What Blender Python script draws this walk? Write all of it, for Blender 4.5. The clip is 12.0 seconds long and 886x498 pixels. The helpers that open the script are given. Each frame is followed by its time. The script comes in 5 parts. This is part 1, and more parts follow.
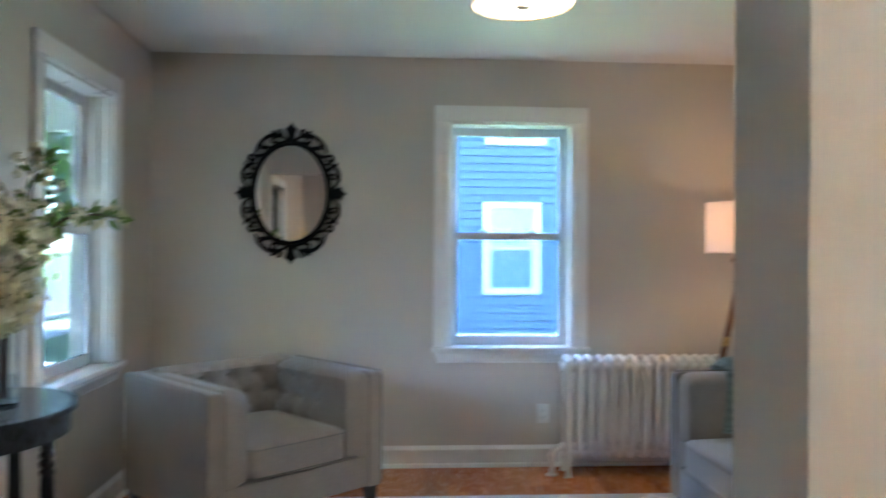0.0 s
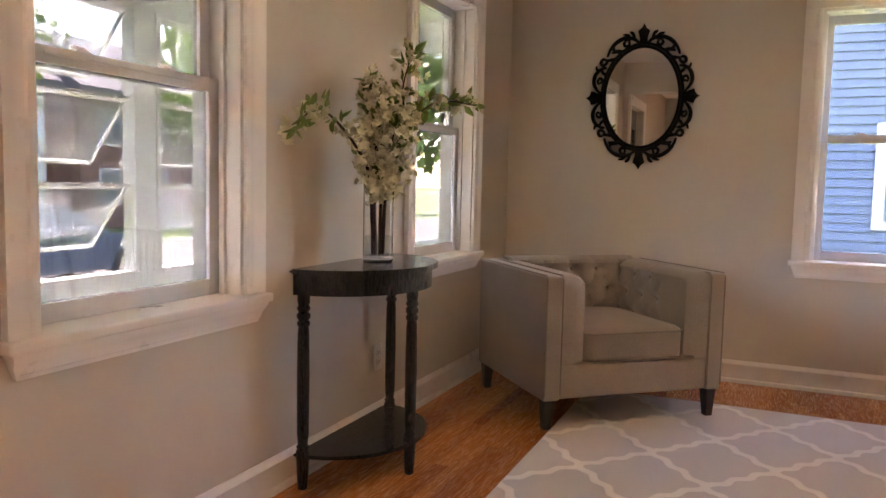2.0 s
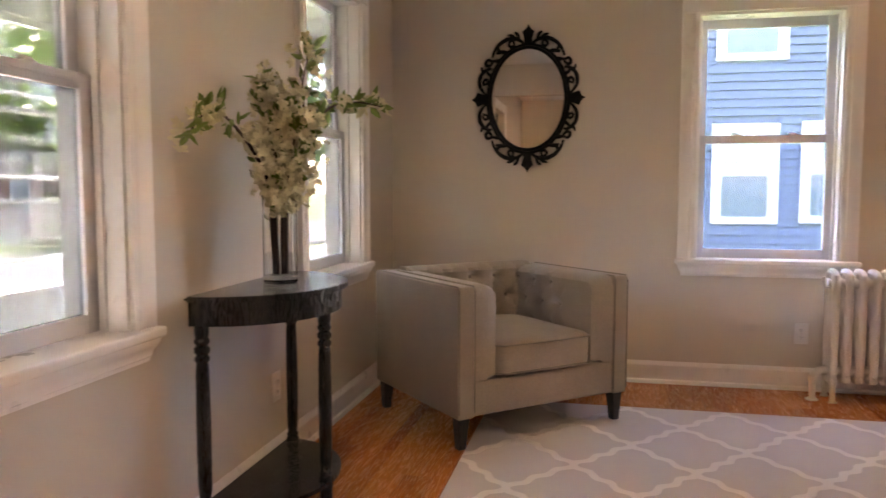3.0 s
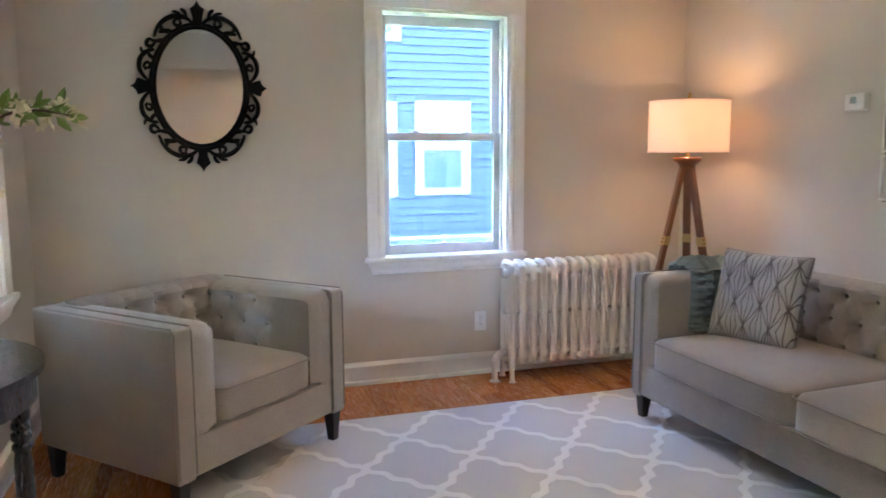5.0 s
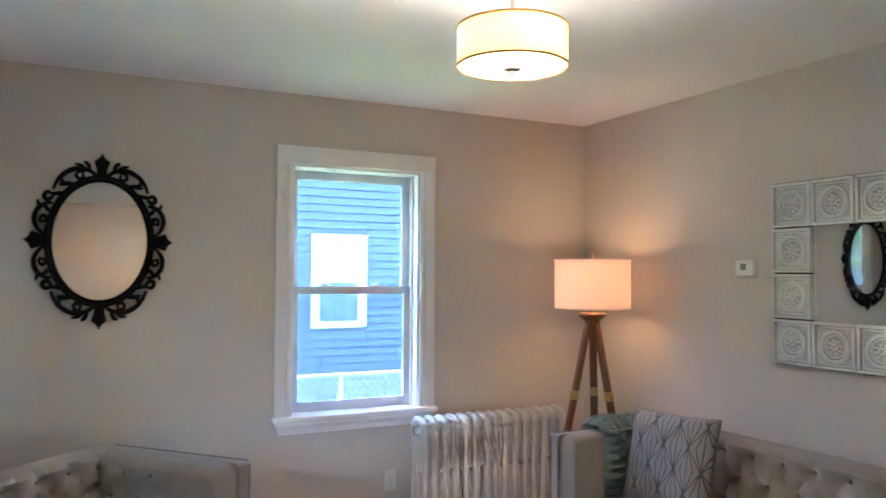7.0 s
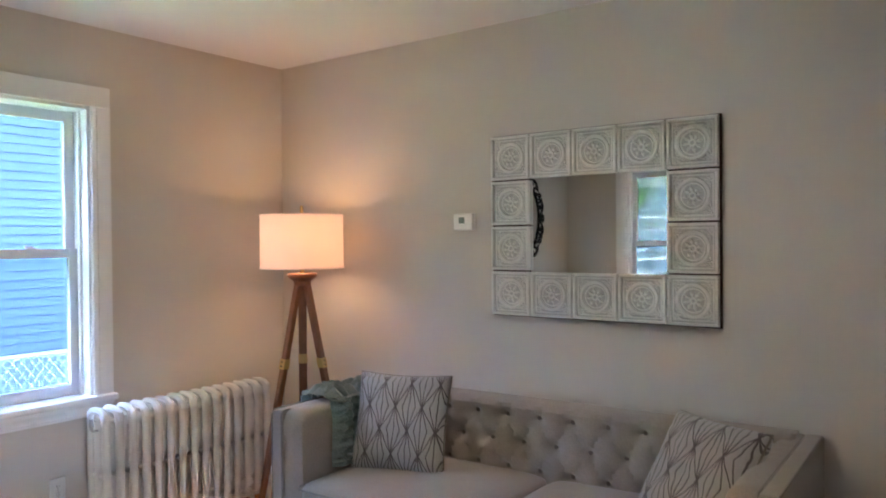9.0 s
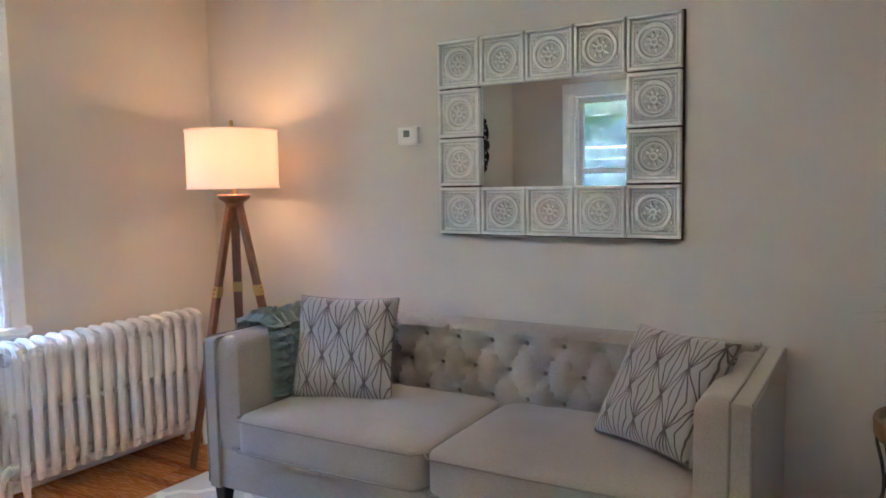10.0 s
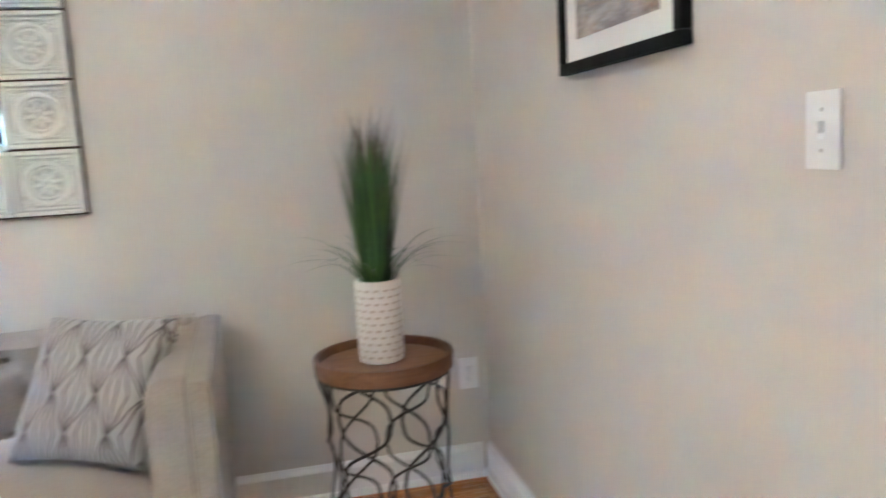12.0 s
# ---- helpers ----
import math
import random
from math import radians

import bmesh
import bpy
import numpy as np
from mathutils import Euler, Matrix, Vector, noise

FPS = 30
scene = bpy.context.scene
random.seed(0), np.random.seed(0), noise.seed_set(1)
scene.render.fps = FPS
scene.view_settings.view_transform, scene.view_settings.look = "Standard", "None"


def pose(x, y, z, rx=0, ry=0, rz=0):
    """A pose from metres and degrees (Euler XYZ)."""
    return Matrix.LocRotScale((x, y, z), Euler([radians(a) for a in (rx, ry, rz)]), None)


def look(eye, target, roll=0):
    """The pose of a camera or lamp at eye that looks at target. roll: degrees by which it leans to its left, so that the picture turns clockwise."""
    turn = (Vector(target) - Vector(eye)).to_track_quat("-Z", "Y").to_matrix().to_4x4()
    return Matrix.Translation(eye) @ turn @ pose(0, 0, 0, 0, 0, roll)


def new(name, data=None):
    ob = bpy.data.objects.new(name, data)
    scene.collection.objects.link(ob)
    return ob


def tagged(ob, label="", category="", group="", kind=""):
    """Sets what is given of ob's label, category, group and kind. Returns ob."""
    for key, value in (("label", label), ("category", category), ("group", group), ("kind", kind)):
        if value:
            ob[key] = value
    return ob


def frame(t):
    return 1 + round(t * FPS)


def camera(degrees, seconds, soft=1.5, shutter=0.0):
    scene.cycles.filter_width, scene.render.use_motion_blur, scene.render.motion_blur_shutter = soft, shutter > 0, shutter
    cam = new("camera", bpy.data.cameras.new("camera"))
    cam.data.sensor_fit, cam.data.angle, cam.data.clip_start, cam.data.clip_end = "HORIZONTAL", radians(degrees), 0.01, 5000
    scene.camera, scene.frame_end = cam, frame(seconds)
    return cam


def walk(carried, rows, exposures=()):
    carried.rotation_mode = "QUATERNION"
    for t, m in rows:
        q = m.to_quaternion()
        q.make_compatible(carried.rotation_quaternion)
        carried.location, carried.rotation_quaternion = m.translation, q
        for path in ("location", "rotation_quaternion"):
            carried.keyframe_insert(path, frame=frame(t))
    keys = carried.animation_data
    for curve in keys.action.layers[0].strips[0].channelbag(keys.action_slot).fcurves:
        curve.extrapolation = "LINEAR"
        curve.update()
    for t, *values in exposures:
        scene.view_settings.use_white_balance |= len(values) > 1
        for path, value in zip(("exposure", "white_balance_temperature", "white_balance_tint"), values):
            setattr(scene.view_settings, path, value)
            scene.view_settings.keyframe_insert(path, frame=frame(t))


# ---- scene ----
cam = camera(61.0, 12.0, shutter=0.4)
PATH = [
    (0, (1.438, -4.507, 1.296), (1.562, -2.511, 1.3), 0.4),
    (0.5, (1.492, -4.495, 1.256), (1.09, -2.539, 1.144), 1.3),
    (1, (1.575, -4.506, 1.198), (0.864, -2.648, 0.987), 1.7),
    (1.5, (1.604, -4.542, 1.134), (0.794, -2.724, 0.935), 0.8),
    (2, (1.561, -4.569, 1.089), (0.762, -2.743, 0.919), 1.3),
    (2.5, (1.41, -4.524, 1.096), (0.763, -2.637, 0.947), 0.8),
    (4.5, (0.893, -4.08, 1.213), (1.269, -2.126, 1.005), -0.2),
    (5, (0.793, -4.064, 1.3), (1.401, -2.176, 1.044), -0.2),
    (5.5, (0.74, -4.091, 1.364), (1.452, -2.233, 1.165), 0.9),
    (6, (0.705, -4.09, 1.428), (1.468, -2.243, 1.365), 1.7),
    (6.5, (0.689, -4.066, 1.475), (1.471, -2.225, 1.511), 1.1),
    (8.5, (0.706, -3.526, 1.486), (2.169, -2.163, 1.519), -0.7),
    (9, (0.661, -3.427, 1.429), (2.265, -2.233, 1.407), -0.5),
    (9.5, (0.718, -3.35, 1.367), (2.369, -2.228, 1.249), -0.6),
    (10, (0.83, -3.278, 1.307), (2.515, -2.216, 1.13), -1.0),
    (10.5, (0.887, -3.243, 1.259), (2.65, -2.322, 1.049), -1.1),
    (11, (0.925, -3.195, 1.236), (2.832, -2.655, 0.968), -2.3),
    (11.5, (0.946, -3.14, 1.237), (2.919, -3.054, 0.921), -3.1),
    (12, (1.074, -3.112, 1.23), (3.007, -3.548, 0.957), -3.2),
]
walk(cam, [(t, look(eye, target, roll)) for t, eye, target, roll in PATH],
     [(0.0, 6.85, 5200, 2), (0.5, 6.8, 5800, 8), (1.2, 6.7, 8600, 30), (2.7, 6.8, 8600, 30), (4.5, 7.2, 6600, 16), (5.0, 7.3, 6000, 12), (6.5, 7.05, 5750, 10), (8.5, 7.05, 5900, 12), (9.5, 7.3, 5700, 10), (10.5, 7.6, 5600, 10), (11.2, 8.1, 5450, 8), (12.0, 8.45, 5500, 8)])

# ---- light ----
SUN_ELEV, SUN_AZ = radians(54), radians(288)
world = bpy.data.worlds.new("sky")
scene.world = world
world.use_nodes = True
_n = world.node_tree.nodes
_sky = _n.new("ShaderNodeTexSky")
_sky.sky_type, _sky.sun_disc = "NISHITA", False
_sky.sun_elevation, _sky.sun_rotation = SUN_ELEV, SUN_AZ
world.node_tree.links.new(_sky.outputs[0], _n["Background"].inputs[0])
_n["Background"].inputs[1].default_value = 0.15
_sun = bpy.data.lights.new("sun", "SUN")
_sun.energy, _sun.angle, _sun.color = 4.6, radians(0.5), (1.0, 0.95, 0.88)
sun = new("sun", _sun)
_dir = Vector((math.sin(SUN_AZ) * math.cos(SUN_ELEV), math.cos(SUN_AZ) * math.cos(SUN_ELEV), math.sin(SUN_ELEV)))
sun.matrix_world = look(_dir * 40, (0, 0, 0))
BULB_FLOOR, BULB_CEILING = 0.044, 0.24
WARM = (1.0, 0.55, 0.26)


# ---- materials ----
class Nodes:
    """A small hand for building node materials."""

    def __init__(self, name, color=(0.5, 0.5, 0.5), rough=0.5, metal=0.0):
        self.mat = bpy.data.materials.new(name)
        self.mat.use_nodes = True
        self.nt = self.mat.node_tree
        self.b = self.nt.nodes["Principled BSDF"]
        self.set("Base Color", color)
        self.set("Roughness", rough)
        self.set("Metallic", metal)

    def set(self, socket, v):
        self.put(self.b.inputs[socket], v)

    def put(self, socket, v):
        if isinstance(v, bpy.types.NodeSocket):
            self.nt.links.new(v, socket)
        elif isinstance(v, tuple) and len(v) == 3 and socket.type == "RGBA":
            socket.default_value = (*v, 1)
        else:
            socket.default_value = v

    def math(self, op, a, b=0.0, c=0.0):
        n = self.nt.nodes.new("ShaderNodeMath")
        n.operation = op
        for k, v in enumerate((a, b, c)):
            self.put(n.inputs[k], v)
        return n.outputs[0]

    def coord(self, which="Object", scale=(1, 1, 1)):
        t = self.nt.nodes.new("ShaderNodeTexCoord")
        m = self.nt.nodes.new("ShaderNodeMapping")
        self.put(m.inputs["Vector"], t.outputs[which])
        m.inputs["Scale"].default_value = scale
        return m.outputs[0]

    def place(self, scale=(1, 1, 1)):
        g = self.nt.nodes.new("ShaderNodeNewGeometry")
        m = self.nt.nodes.new("ShaderNodeMapping")
        self.put(m.inputs["Vector"], g.outputs["Position"])
        m.inputs["Scale"].default_value = scale
        return m.outputs[0]

    def xyz(self, v):
        n = self.nt.nodes.new("ShaderNodeSeparateXYZ")
        self.put(n.inputs[0], v)
        return n.outputs

    def noise(self, v, scale, detail=3.0, rough=0.55):
        n = self.nt.nodes.new("ShaderNodeTexNoise")
        self.put(n.inputs["Vector"], v)
        n.inputs["Scale"].default_value, n.inputs["Detail"].default_value, n.inputs["Roughness"].default_value = scale, detail, rough
        return n.outputs[0]

    def rng(self, v, a, b, c=0.0, d=1.0):
        n = self.nt.nodes.new("ShaderNodeMapRange")
        self.put(n.inputs[0], v)
        for k, q in zip((1, 2, 3, 4), (a, b, c, d)):
            n.inputs[k].default_value = q
        return n.outputs[0]

    def mix(self, f, a, b, kind="MIX"):
        n = self.nt.nodes.new("ShaderNodeMix")
        n.data_type, n.blend_type = "RGBA", kind
        self.put(n.inputs[0], f)
        self.put(n.inputs[6], a)
        self.put(n.inputs[7], b)
        return n.outputs[2]

    def random(self):
        return self.nt.nodes.new("ShaderNodeObjectInfo").outputs["Random"]

    def island(self):
        return self.nt.nodes.new("ShaderNodeNewGeometry").outputs["Random Per Island"]

    def bump(self, h, strength=0.2, dist=0.002):
        n = self.nt.nodes.new("ShaderNodeBump")
        n.inputs["Strength"].default_value, n.inputs["Distance"].default_value = strength, dist
        self.put(n.inputs["Height"], h)
        self.set("Normal", n.outputs[0])


def paint(name, color, rough=0.6, var=0.05, grain=220.0, bump=0.12, spec=0.5):
    m = Nodes(name, color, rough)
    p = m.place()
    big = m.noise(p, 1.7, 3)
    dark = tuple(c * (1 - var) for c in color)
    lite = tuple(min(1, c * (1 + var)) for c in color)
    m.set("Base Color", m.mix(big, dark, lite))
    fine = m.noise(p, grain, 2)
    m.set("Roughness", m.rng(m.noise(p, 9, 3), 0.3, 0.7, rough - 0.06, rough + 0.06))
    m.set("Specular IOR Level", spec)
    m.bump(fine, bump, 0.0015)
    return m.mat


def wood(name, dark, lite, rough=0.35, axis=(14, 1.2, 14), vary=0.5, coat=0.0):
    """Grain along the long axis of object space; each piece takes its own tone."""
    m = Nodes(name, dark, rough)
    c = m.coord("Object", axis)
    r = m.random()
    off = m.nt.nodes.new("ShaderNodeVectorMath")
    m.put(off.inputs[0], c)
    comb = m.nt.nodes.new("ShaderNodeCombineXYZ")
    for k in range(3):
        m.put(comb.inputs[k], m.math("MULTIPLY", r, 37.0 + k * 11))
    m.put(off.inputs[1], comb.outputs[0])
    g = m.noise(off.outputs[0], 3.0, 6, 0.6)
    fine = m.noise(off.outputs[0], 9.0, 4, 0.6)
    tone = m.math("ADD", m.math("MULTIPLY", g, 0.6), m.math("MULTIPLY", m.math("SUBTRACT", r, 0.5), vary))
    tone = m.math("ADD", tone, m.math("MULTIPLY", m.math("SUBTRACT", fine, 0.5), 0.26))
    m.set("Base Color", m.mix(m.rng(tone, 0.0, 0.75), dark, lite))
    m.set("Roughness", m.rng(fine, 0.3, 0.7, rough - 0.08, rough + 0.1))
    m.set("Coat Weight", coat)
    m.bump(fine, 0.12, 0.001)
    return m.mat


def cloth(name, color, other, scale=900.0, rough=0.9, sheen=0.25, bump=0.35):
    m = Nodes(name, color, rough)
    c = m.coord("Object")
    x, y, z = m.xyz(c)
    weave = m.math("ADD", m.math("SINE", m.math("MULTIPLY", m.math("ADD", x, y), scale)), m.math("SINE", m.math("MULTIPLY", z, scale)))
    slub = m.noise(c, 140, 3)
    blotch = m.noise(c, 6, 3)
    f = m.math("ADD", m.math("MULTIPLY", slub, 0.6), m.math("MULTIPLY", blotch, 0.4))
    m.set("Base Color", m.mix(m.rng(f, 0.3, 0.7), color, other))
    m.set("Sheen Weight", sheen)
    m.bump(m.math("ADD", m.math("MULTIPLY", weave, 0.15), slub), bump, 0.0012)
    return m.mat


def glass_pane(name, tint=(1, 1, 1), haze=0.0):
    m = Nodes(name)
    nt = m.nt
    tr, gl = nt.nodes.new("ShaderNodeBsdfTransparent"), nt.nodes.new("ShaderNodeBsdfGlossy")
    tr.inputs[0].default_value, gl.inputs["Roughness"].default_value = (*tint, 1), 0.02
    fr, mx = nt.nodes.new("ShaderNodeFresnel"), nt.nodes.new("ShaderNodeMixShader")
    fr.inputs[0].default_value = 1.35
    nt.links.new(m.math("MINIMUM", fr.outputs[0], 0.12), mx.inputs[0])
    nt.links.new(tr.outputs[0], mx.inputs[1])
    nt.links.new(gl.outputs[0], mx.inputs[2])
    last = mx.outputs[0]
    if haze:
        df, m2 = nt.nodes.new("ShaderNodeBsdfDiffuse"), nt.nodes.new("ShaderNodeMixShader")
        df.inputs[0].default_value, m2.inputs[0].default_value = (0.25, 0.27, 0.3, 1), haze
        nt.links.new(last, m2.inputs[1])
        nt.links.new(df.outputs[0], m2.inputs[2])
        last = m2.outputs[0]
    nt.links.new(last, nt.nodes["Material Output"].inputs[0])
    return m.mat


WALL = paint("wall_paint", (0.62, 0.575, 0.51), 0.62, 0.03)
CEIL = paint("ceiling_paint", (0.85, 0.845, 0.83), 0.8, 0.02, 160, 0.15)
TRIM = paint("trim_paint", (0.86, 0.855, 0.84), 0.32, 0.025, 60, 0.06)
VINYL = paint("window_vinyl", (0.60, 0.61, 0.64), 0.35, 0.02, 60, 0.03)
OAK = wood("oak_strip", (0.36, 0.11, 0.030), (0.78, 0.32, 0.105), 0.24, (30, 1.5, 30), 0.5, 0.3)
SUBFLOOR = paint("floor_gap", (0.05, 0.025, 0.012), 0.8)
FABRIC = cloth("linen_upholstery", (0.285, 0.242, 0.198), (0.37, 0.318, 0.262))
PIPING = cloth("piping_cloth", (0.20, 0.172, 0.142), (0.26, 0.225, 0.188))
ESPRESSO = wood("espresso_wood", (0.012, 0.008, 0.007), (0.03, 0.019, 0.015), 0.32, (20, 20, 3), 0.2, 0.2)
BLACK = wood("black_painted_wood", (0.007, 0.006, 0.006), (0.011, 0.009, 0.0085), 0.26, (20, 20, 3), 0.15, 0.3)
BLACKMATTE = paint("black_resin", (0.006, 0.006, 0.007), 0.58, 0.25, 90, 0.1, 0.15)
WALNUT = wood("walnut_wood", (0.12, 0.042, 0.016), (0.33, 0.14, 0.055), 0.35, (24, 24, 3), 0.2, 0.15)
TRAYWOOD = wood("tray_wood", (0.13, 0.05, 0.022), (0.35, 0.17, 0.08), 0.45, (22, 2.5, 22), 0.2)
BRASS = Nodes("brushed_brass", (0.62, 0.42, 0.17), 0.3, 1.0).mat
NICKEL = Nodes("satin_nickel", (0.55, 0.52, 0.48), 0.32, 1.0).mat
IRON = paint("dark_iron", (0.03, 0.024, 0.02), 0.5, 0.3, 120, 0.3)
RADPAINT = paint("radiator_enamel", (0.80, 0.775, 0.72), 0.42, 0.02, 70, 0.08)
PLASTIC = paint("white_plastic", (0.80, 0.79, 0.76), 0.35, 0.01, 90, 0.02)
DARKSLOT = paint("dark_slot", (0.03, 0.03, 0.03), 0.6)
LCD = paint("lcd_grey", (0.16, 0.19, 0.17), 0.25)
GLASS = glass_pane("window_glass", (0.36, 0.385, 0.42))
# Darker copy of the window glass: its tint dims the overbright porch view.
PORCHSIDE = glass_pane("porch_side_dimmed_glass", (0.21, 0.22, 0.235))
PORCHGLASS = glass_pane("porch_glass", (0.90, 0.94, 0.95))
SCREEN = glass_pane("screened_glass", (0.32, 0.35, 0.40), 0.01)
MIRROR = Nodes("mirror_silver", (0.86, 0.87, 0.86), 0.015, 1.0).mat
SIDING = paint("blue_grey_siding", (0.082, 0.112, 0.155), 0.55, 0.05, 40, 0.2)
HOUSEWHITE = paint("outdoor_white", (0.55, 0.56, 0.57), 0.5, 0.03, 30)
PORCHWHITE = paint("porch_white", (0.60, 0.62, 0.61), 0.5, 0.03, 30)
ROOFING = paint("roof_shingle", (0.09, 0.09, 0.10), 0.85, 0.3, 25, 0.6)
BLIND = paint("blind_white", (0.40, 0.42, 0.42), 0.6)
DARKGLASS = Nodes("dim_glass", (0.10, 0.14, 0.17), 0.08).mat
GALV = Nodes("galvanised_wire", (0.55, 0.56, 0.57), 0.4, 1.0).mat
LEAF = cloth("leaf_green", (0.09, 0.16, 0.022), (0.20, 0.29, 0.05), 40, 0.5, 0.0, 0.1)
_bl = Nodes("grass_blade", (0.03, 0.1, 0.02), 0.45)
_bl.set("Base Color", _bl.mix(_bl.rng(_bl.island(), 0.0, 1.0), (0.008, 0.035, 0.006), (0.075, 0.17, 0.035)))
BLADE = _bl.mat
BLADETIP = cloth("grass_plume", (0.06, 0.05, 0.035), (0.11, 0.085, 0.06), 40, 0.8, 0.0, 0.1)
PETAL = cloth("blossom_petal", (0.66, 0.62, 0.38), (0.80, 0.77, 0.58), 60, 0.6, 0.1, 0.1)
BRANCH = paint("twig_bark", (0.055, 0.028, 0.018), 0.8, 0.3, 200, 0.5)
CERAMIC = paint("white_ceramic", (0.76, 0.73, 0.67), 0.4, 0.06, 60, 0.15)
CERAMICDOT = paint("bare_clay_dot", (0.52, 0.45, 0.36), 0.7)
SAGE = cloth("sage_knit", (0.20, 0.26, 0.245), (0.38, 0.45, 0.42), 320, 0.95, 0.4, 0.8)
WATER = glass_pane("vase_water", (0.90, 0.93, 0.92))


def vase_glass():
    m = Nodes("clear_vase_glass", (1, 1, 1), 0.02)
    m.set("Transmission Weight", 1.0)
    m.set("IOR", 1.45)
    return m.mat


def rug_material():
    m = Nodes("trellis_rug", (0.4, 0.4, 0.4), 0.95)
    p = m.place()
    x, y, z = m.xyz(p)
    wob = m.noise(p, 18, 2)
    u = m.math("ADD", m.math("DIVIDE", x, RUG_PX), m.math("MULTIPLY", m.math("SUBTRACT", wob, 0.5), 0.02))
    v = m.math("DIVIDE", y, RUG_PY)
    s, d = m.math("ADD", m.math("ADD", u, v), 0.08), m.math("SUBTRACT", m.math("SUBTRACT", u, v), 0.015)
    tau = 6.28318

    def line(a, b):
        w = m.math("MULTIPLY", m.math("SINE", m.math("MULTIPLY", b, tau * 3)), 0.026)
        f = m.math("FRACT", m.math("ADD", m.math("ADD", a, w), 50.0))
        return m.math("ABSOLUTE", m.math("SUBTRACT", f, 0.5))

    k = m.math("MAXIMUM", line(s, d), line(d, s))
    tuft = m.noise(p, 260, 3)
    mask = m.rng(m.math("ADD", k, m.math("MULTIPLY", m.math("SUBTRACT", tuft, 0.5), 0.03)), 0.443, 0.455)
    ground = m.mix(m.noise(p, 5, 3), (0.62, 0.585, 0.56), (0.70, 0.665, 0.64))
    cream = m.mix(tuft, (0.86, 0.83, 0.78), (0.93, 0.91, 0.87))
    m.set("Base Color", m.mix(mask, ground, cream))
    m.set("Sheen Weight", 0.3)
    m.bump(m.math("ADD", tuft, m.math("MULTIPLY", mask, 0.8)), 0.6, 0.004)
    return m.mat


def fan_material():
    """Greige cushion cloth with dark lines that gather and spread in diamonds."""
    m = Nodes("fan_line_cloth", (0.4, 0.37, 0.34), 0.85)
    c = m.coord("Object")
    x, y, z = m.xyz(c)
    wob = m.noise(c, 14, 2)
    u = m.math("ADD", m.math("DIVIDE", x, 0.125), m.math("MULTIPLY", wob, 0.12))
    v = m.math("ADD", m.math("DIVIDE", z, 0.20), 20.15)
    tri = m.math("ABSOLUTE", m.math("SUBTRACT", m.math("MULTIPLY", m.math("FRACT", v), 2.0), 1.0))
    tri = m.math("ADD", m.math("MULTIPLY", tri, 0.94), 0.03)
    uc = m.math("SUBTRACT", m.math("FRACT", m.math("ADD", u, 20.5)), 0.5)
    au = m.math("ABSOLUTE", uc)
    half = m.math("MULTIPLY", tri, 0.5)
    inside = m.math("LESS_THAN", au, half)
    r1 = m.math("DIVIDE", au, half)
    r2 = m.math("DIVIDE", m.math("SUBTRACT", 0.5, au), m.math("SUBTRACT", 0.5, half))
    r = m.math("ADD", m.math("MULTIPLY", inside, r1), m.math("MULTIPLY", m.math("SUBTRACT", 1.0, inside), r2))
    w = m.math("ADD", m.math("MULTIPLY", inside, half), m.math("MULTIPLY", m.math("SUBTRACT", 1.0, inside), m.math("SUBTRACT", 0.5, half)))
    f = m.math("ABSOLUTE", m.math("SUBTRACT", m.math("FRACT", m.math("ADD", m.math("MULTIPLY", r, 2.0), 0.5)), 0.5))
    dist = m.math("MULTIPLY", m.math("DIVIDE", f, 2.0), w)
    mask = m.rng(dist, 0.012, 0.024, 1.0, 0.0)
    streak = m.noise(m.coord("Object", (60, 60, 4)), 4, 3)
    base = m.mix(streak, (0.31, 0.28, 0.255), (0.44, 0.41, 0.38))
    m.set("Base Color", m.mix(mask, base, (0.095, 0.075, 0.07)))
    m.set("Sheen Weight", 0.3)
    m.bump(m.math("ADD", m.noise(c, 300, 2), m.math("MULTIPLY", mask, -0.6)), 0.4, 0.0015)
    return m.mat


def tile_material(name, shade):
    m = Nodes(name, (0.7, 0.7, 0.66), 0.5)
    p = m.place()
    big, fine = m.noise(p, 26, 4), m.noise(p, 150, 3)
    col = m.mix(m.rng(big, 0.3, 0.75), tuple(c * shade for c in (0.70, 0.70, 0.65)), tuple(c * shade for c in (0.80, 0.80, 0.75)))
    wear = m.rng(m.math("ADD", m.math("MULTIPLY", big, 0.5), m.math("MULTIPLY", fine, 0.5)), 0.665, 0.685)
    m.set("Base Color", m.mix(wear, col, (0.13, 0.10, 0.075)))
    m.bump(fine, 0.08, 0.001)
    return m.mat


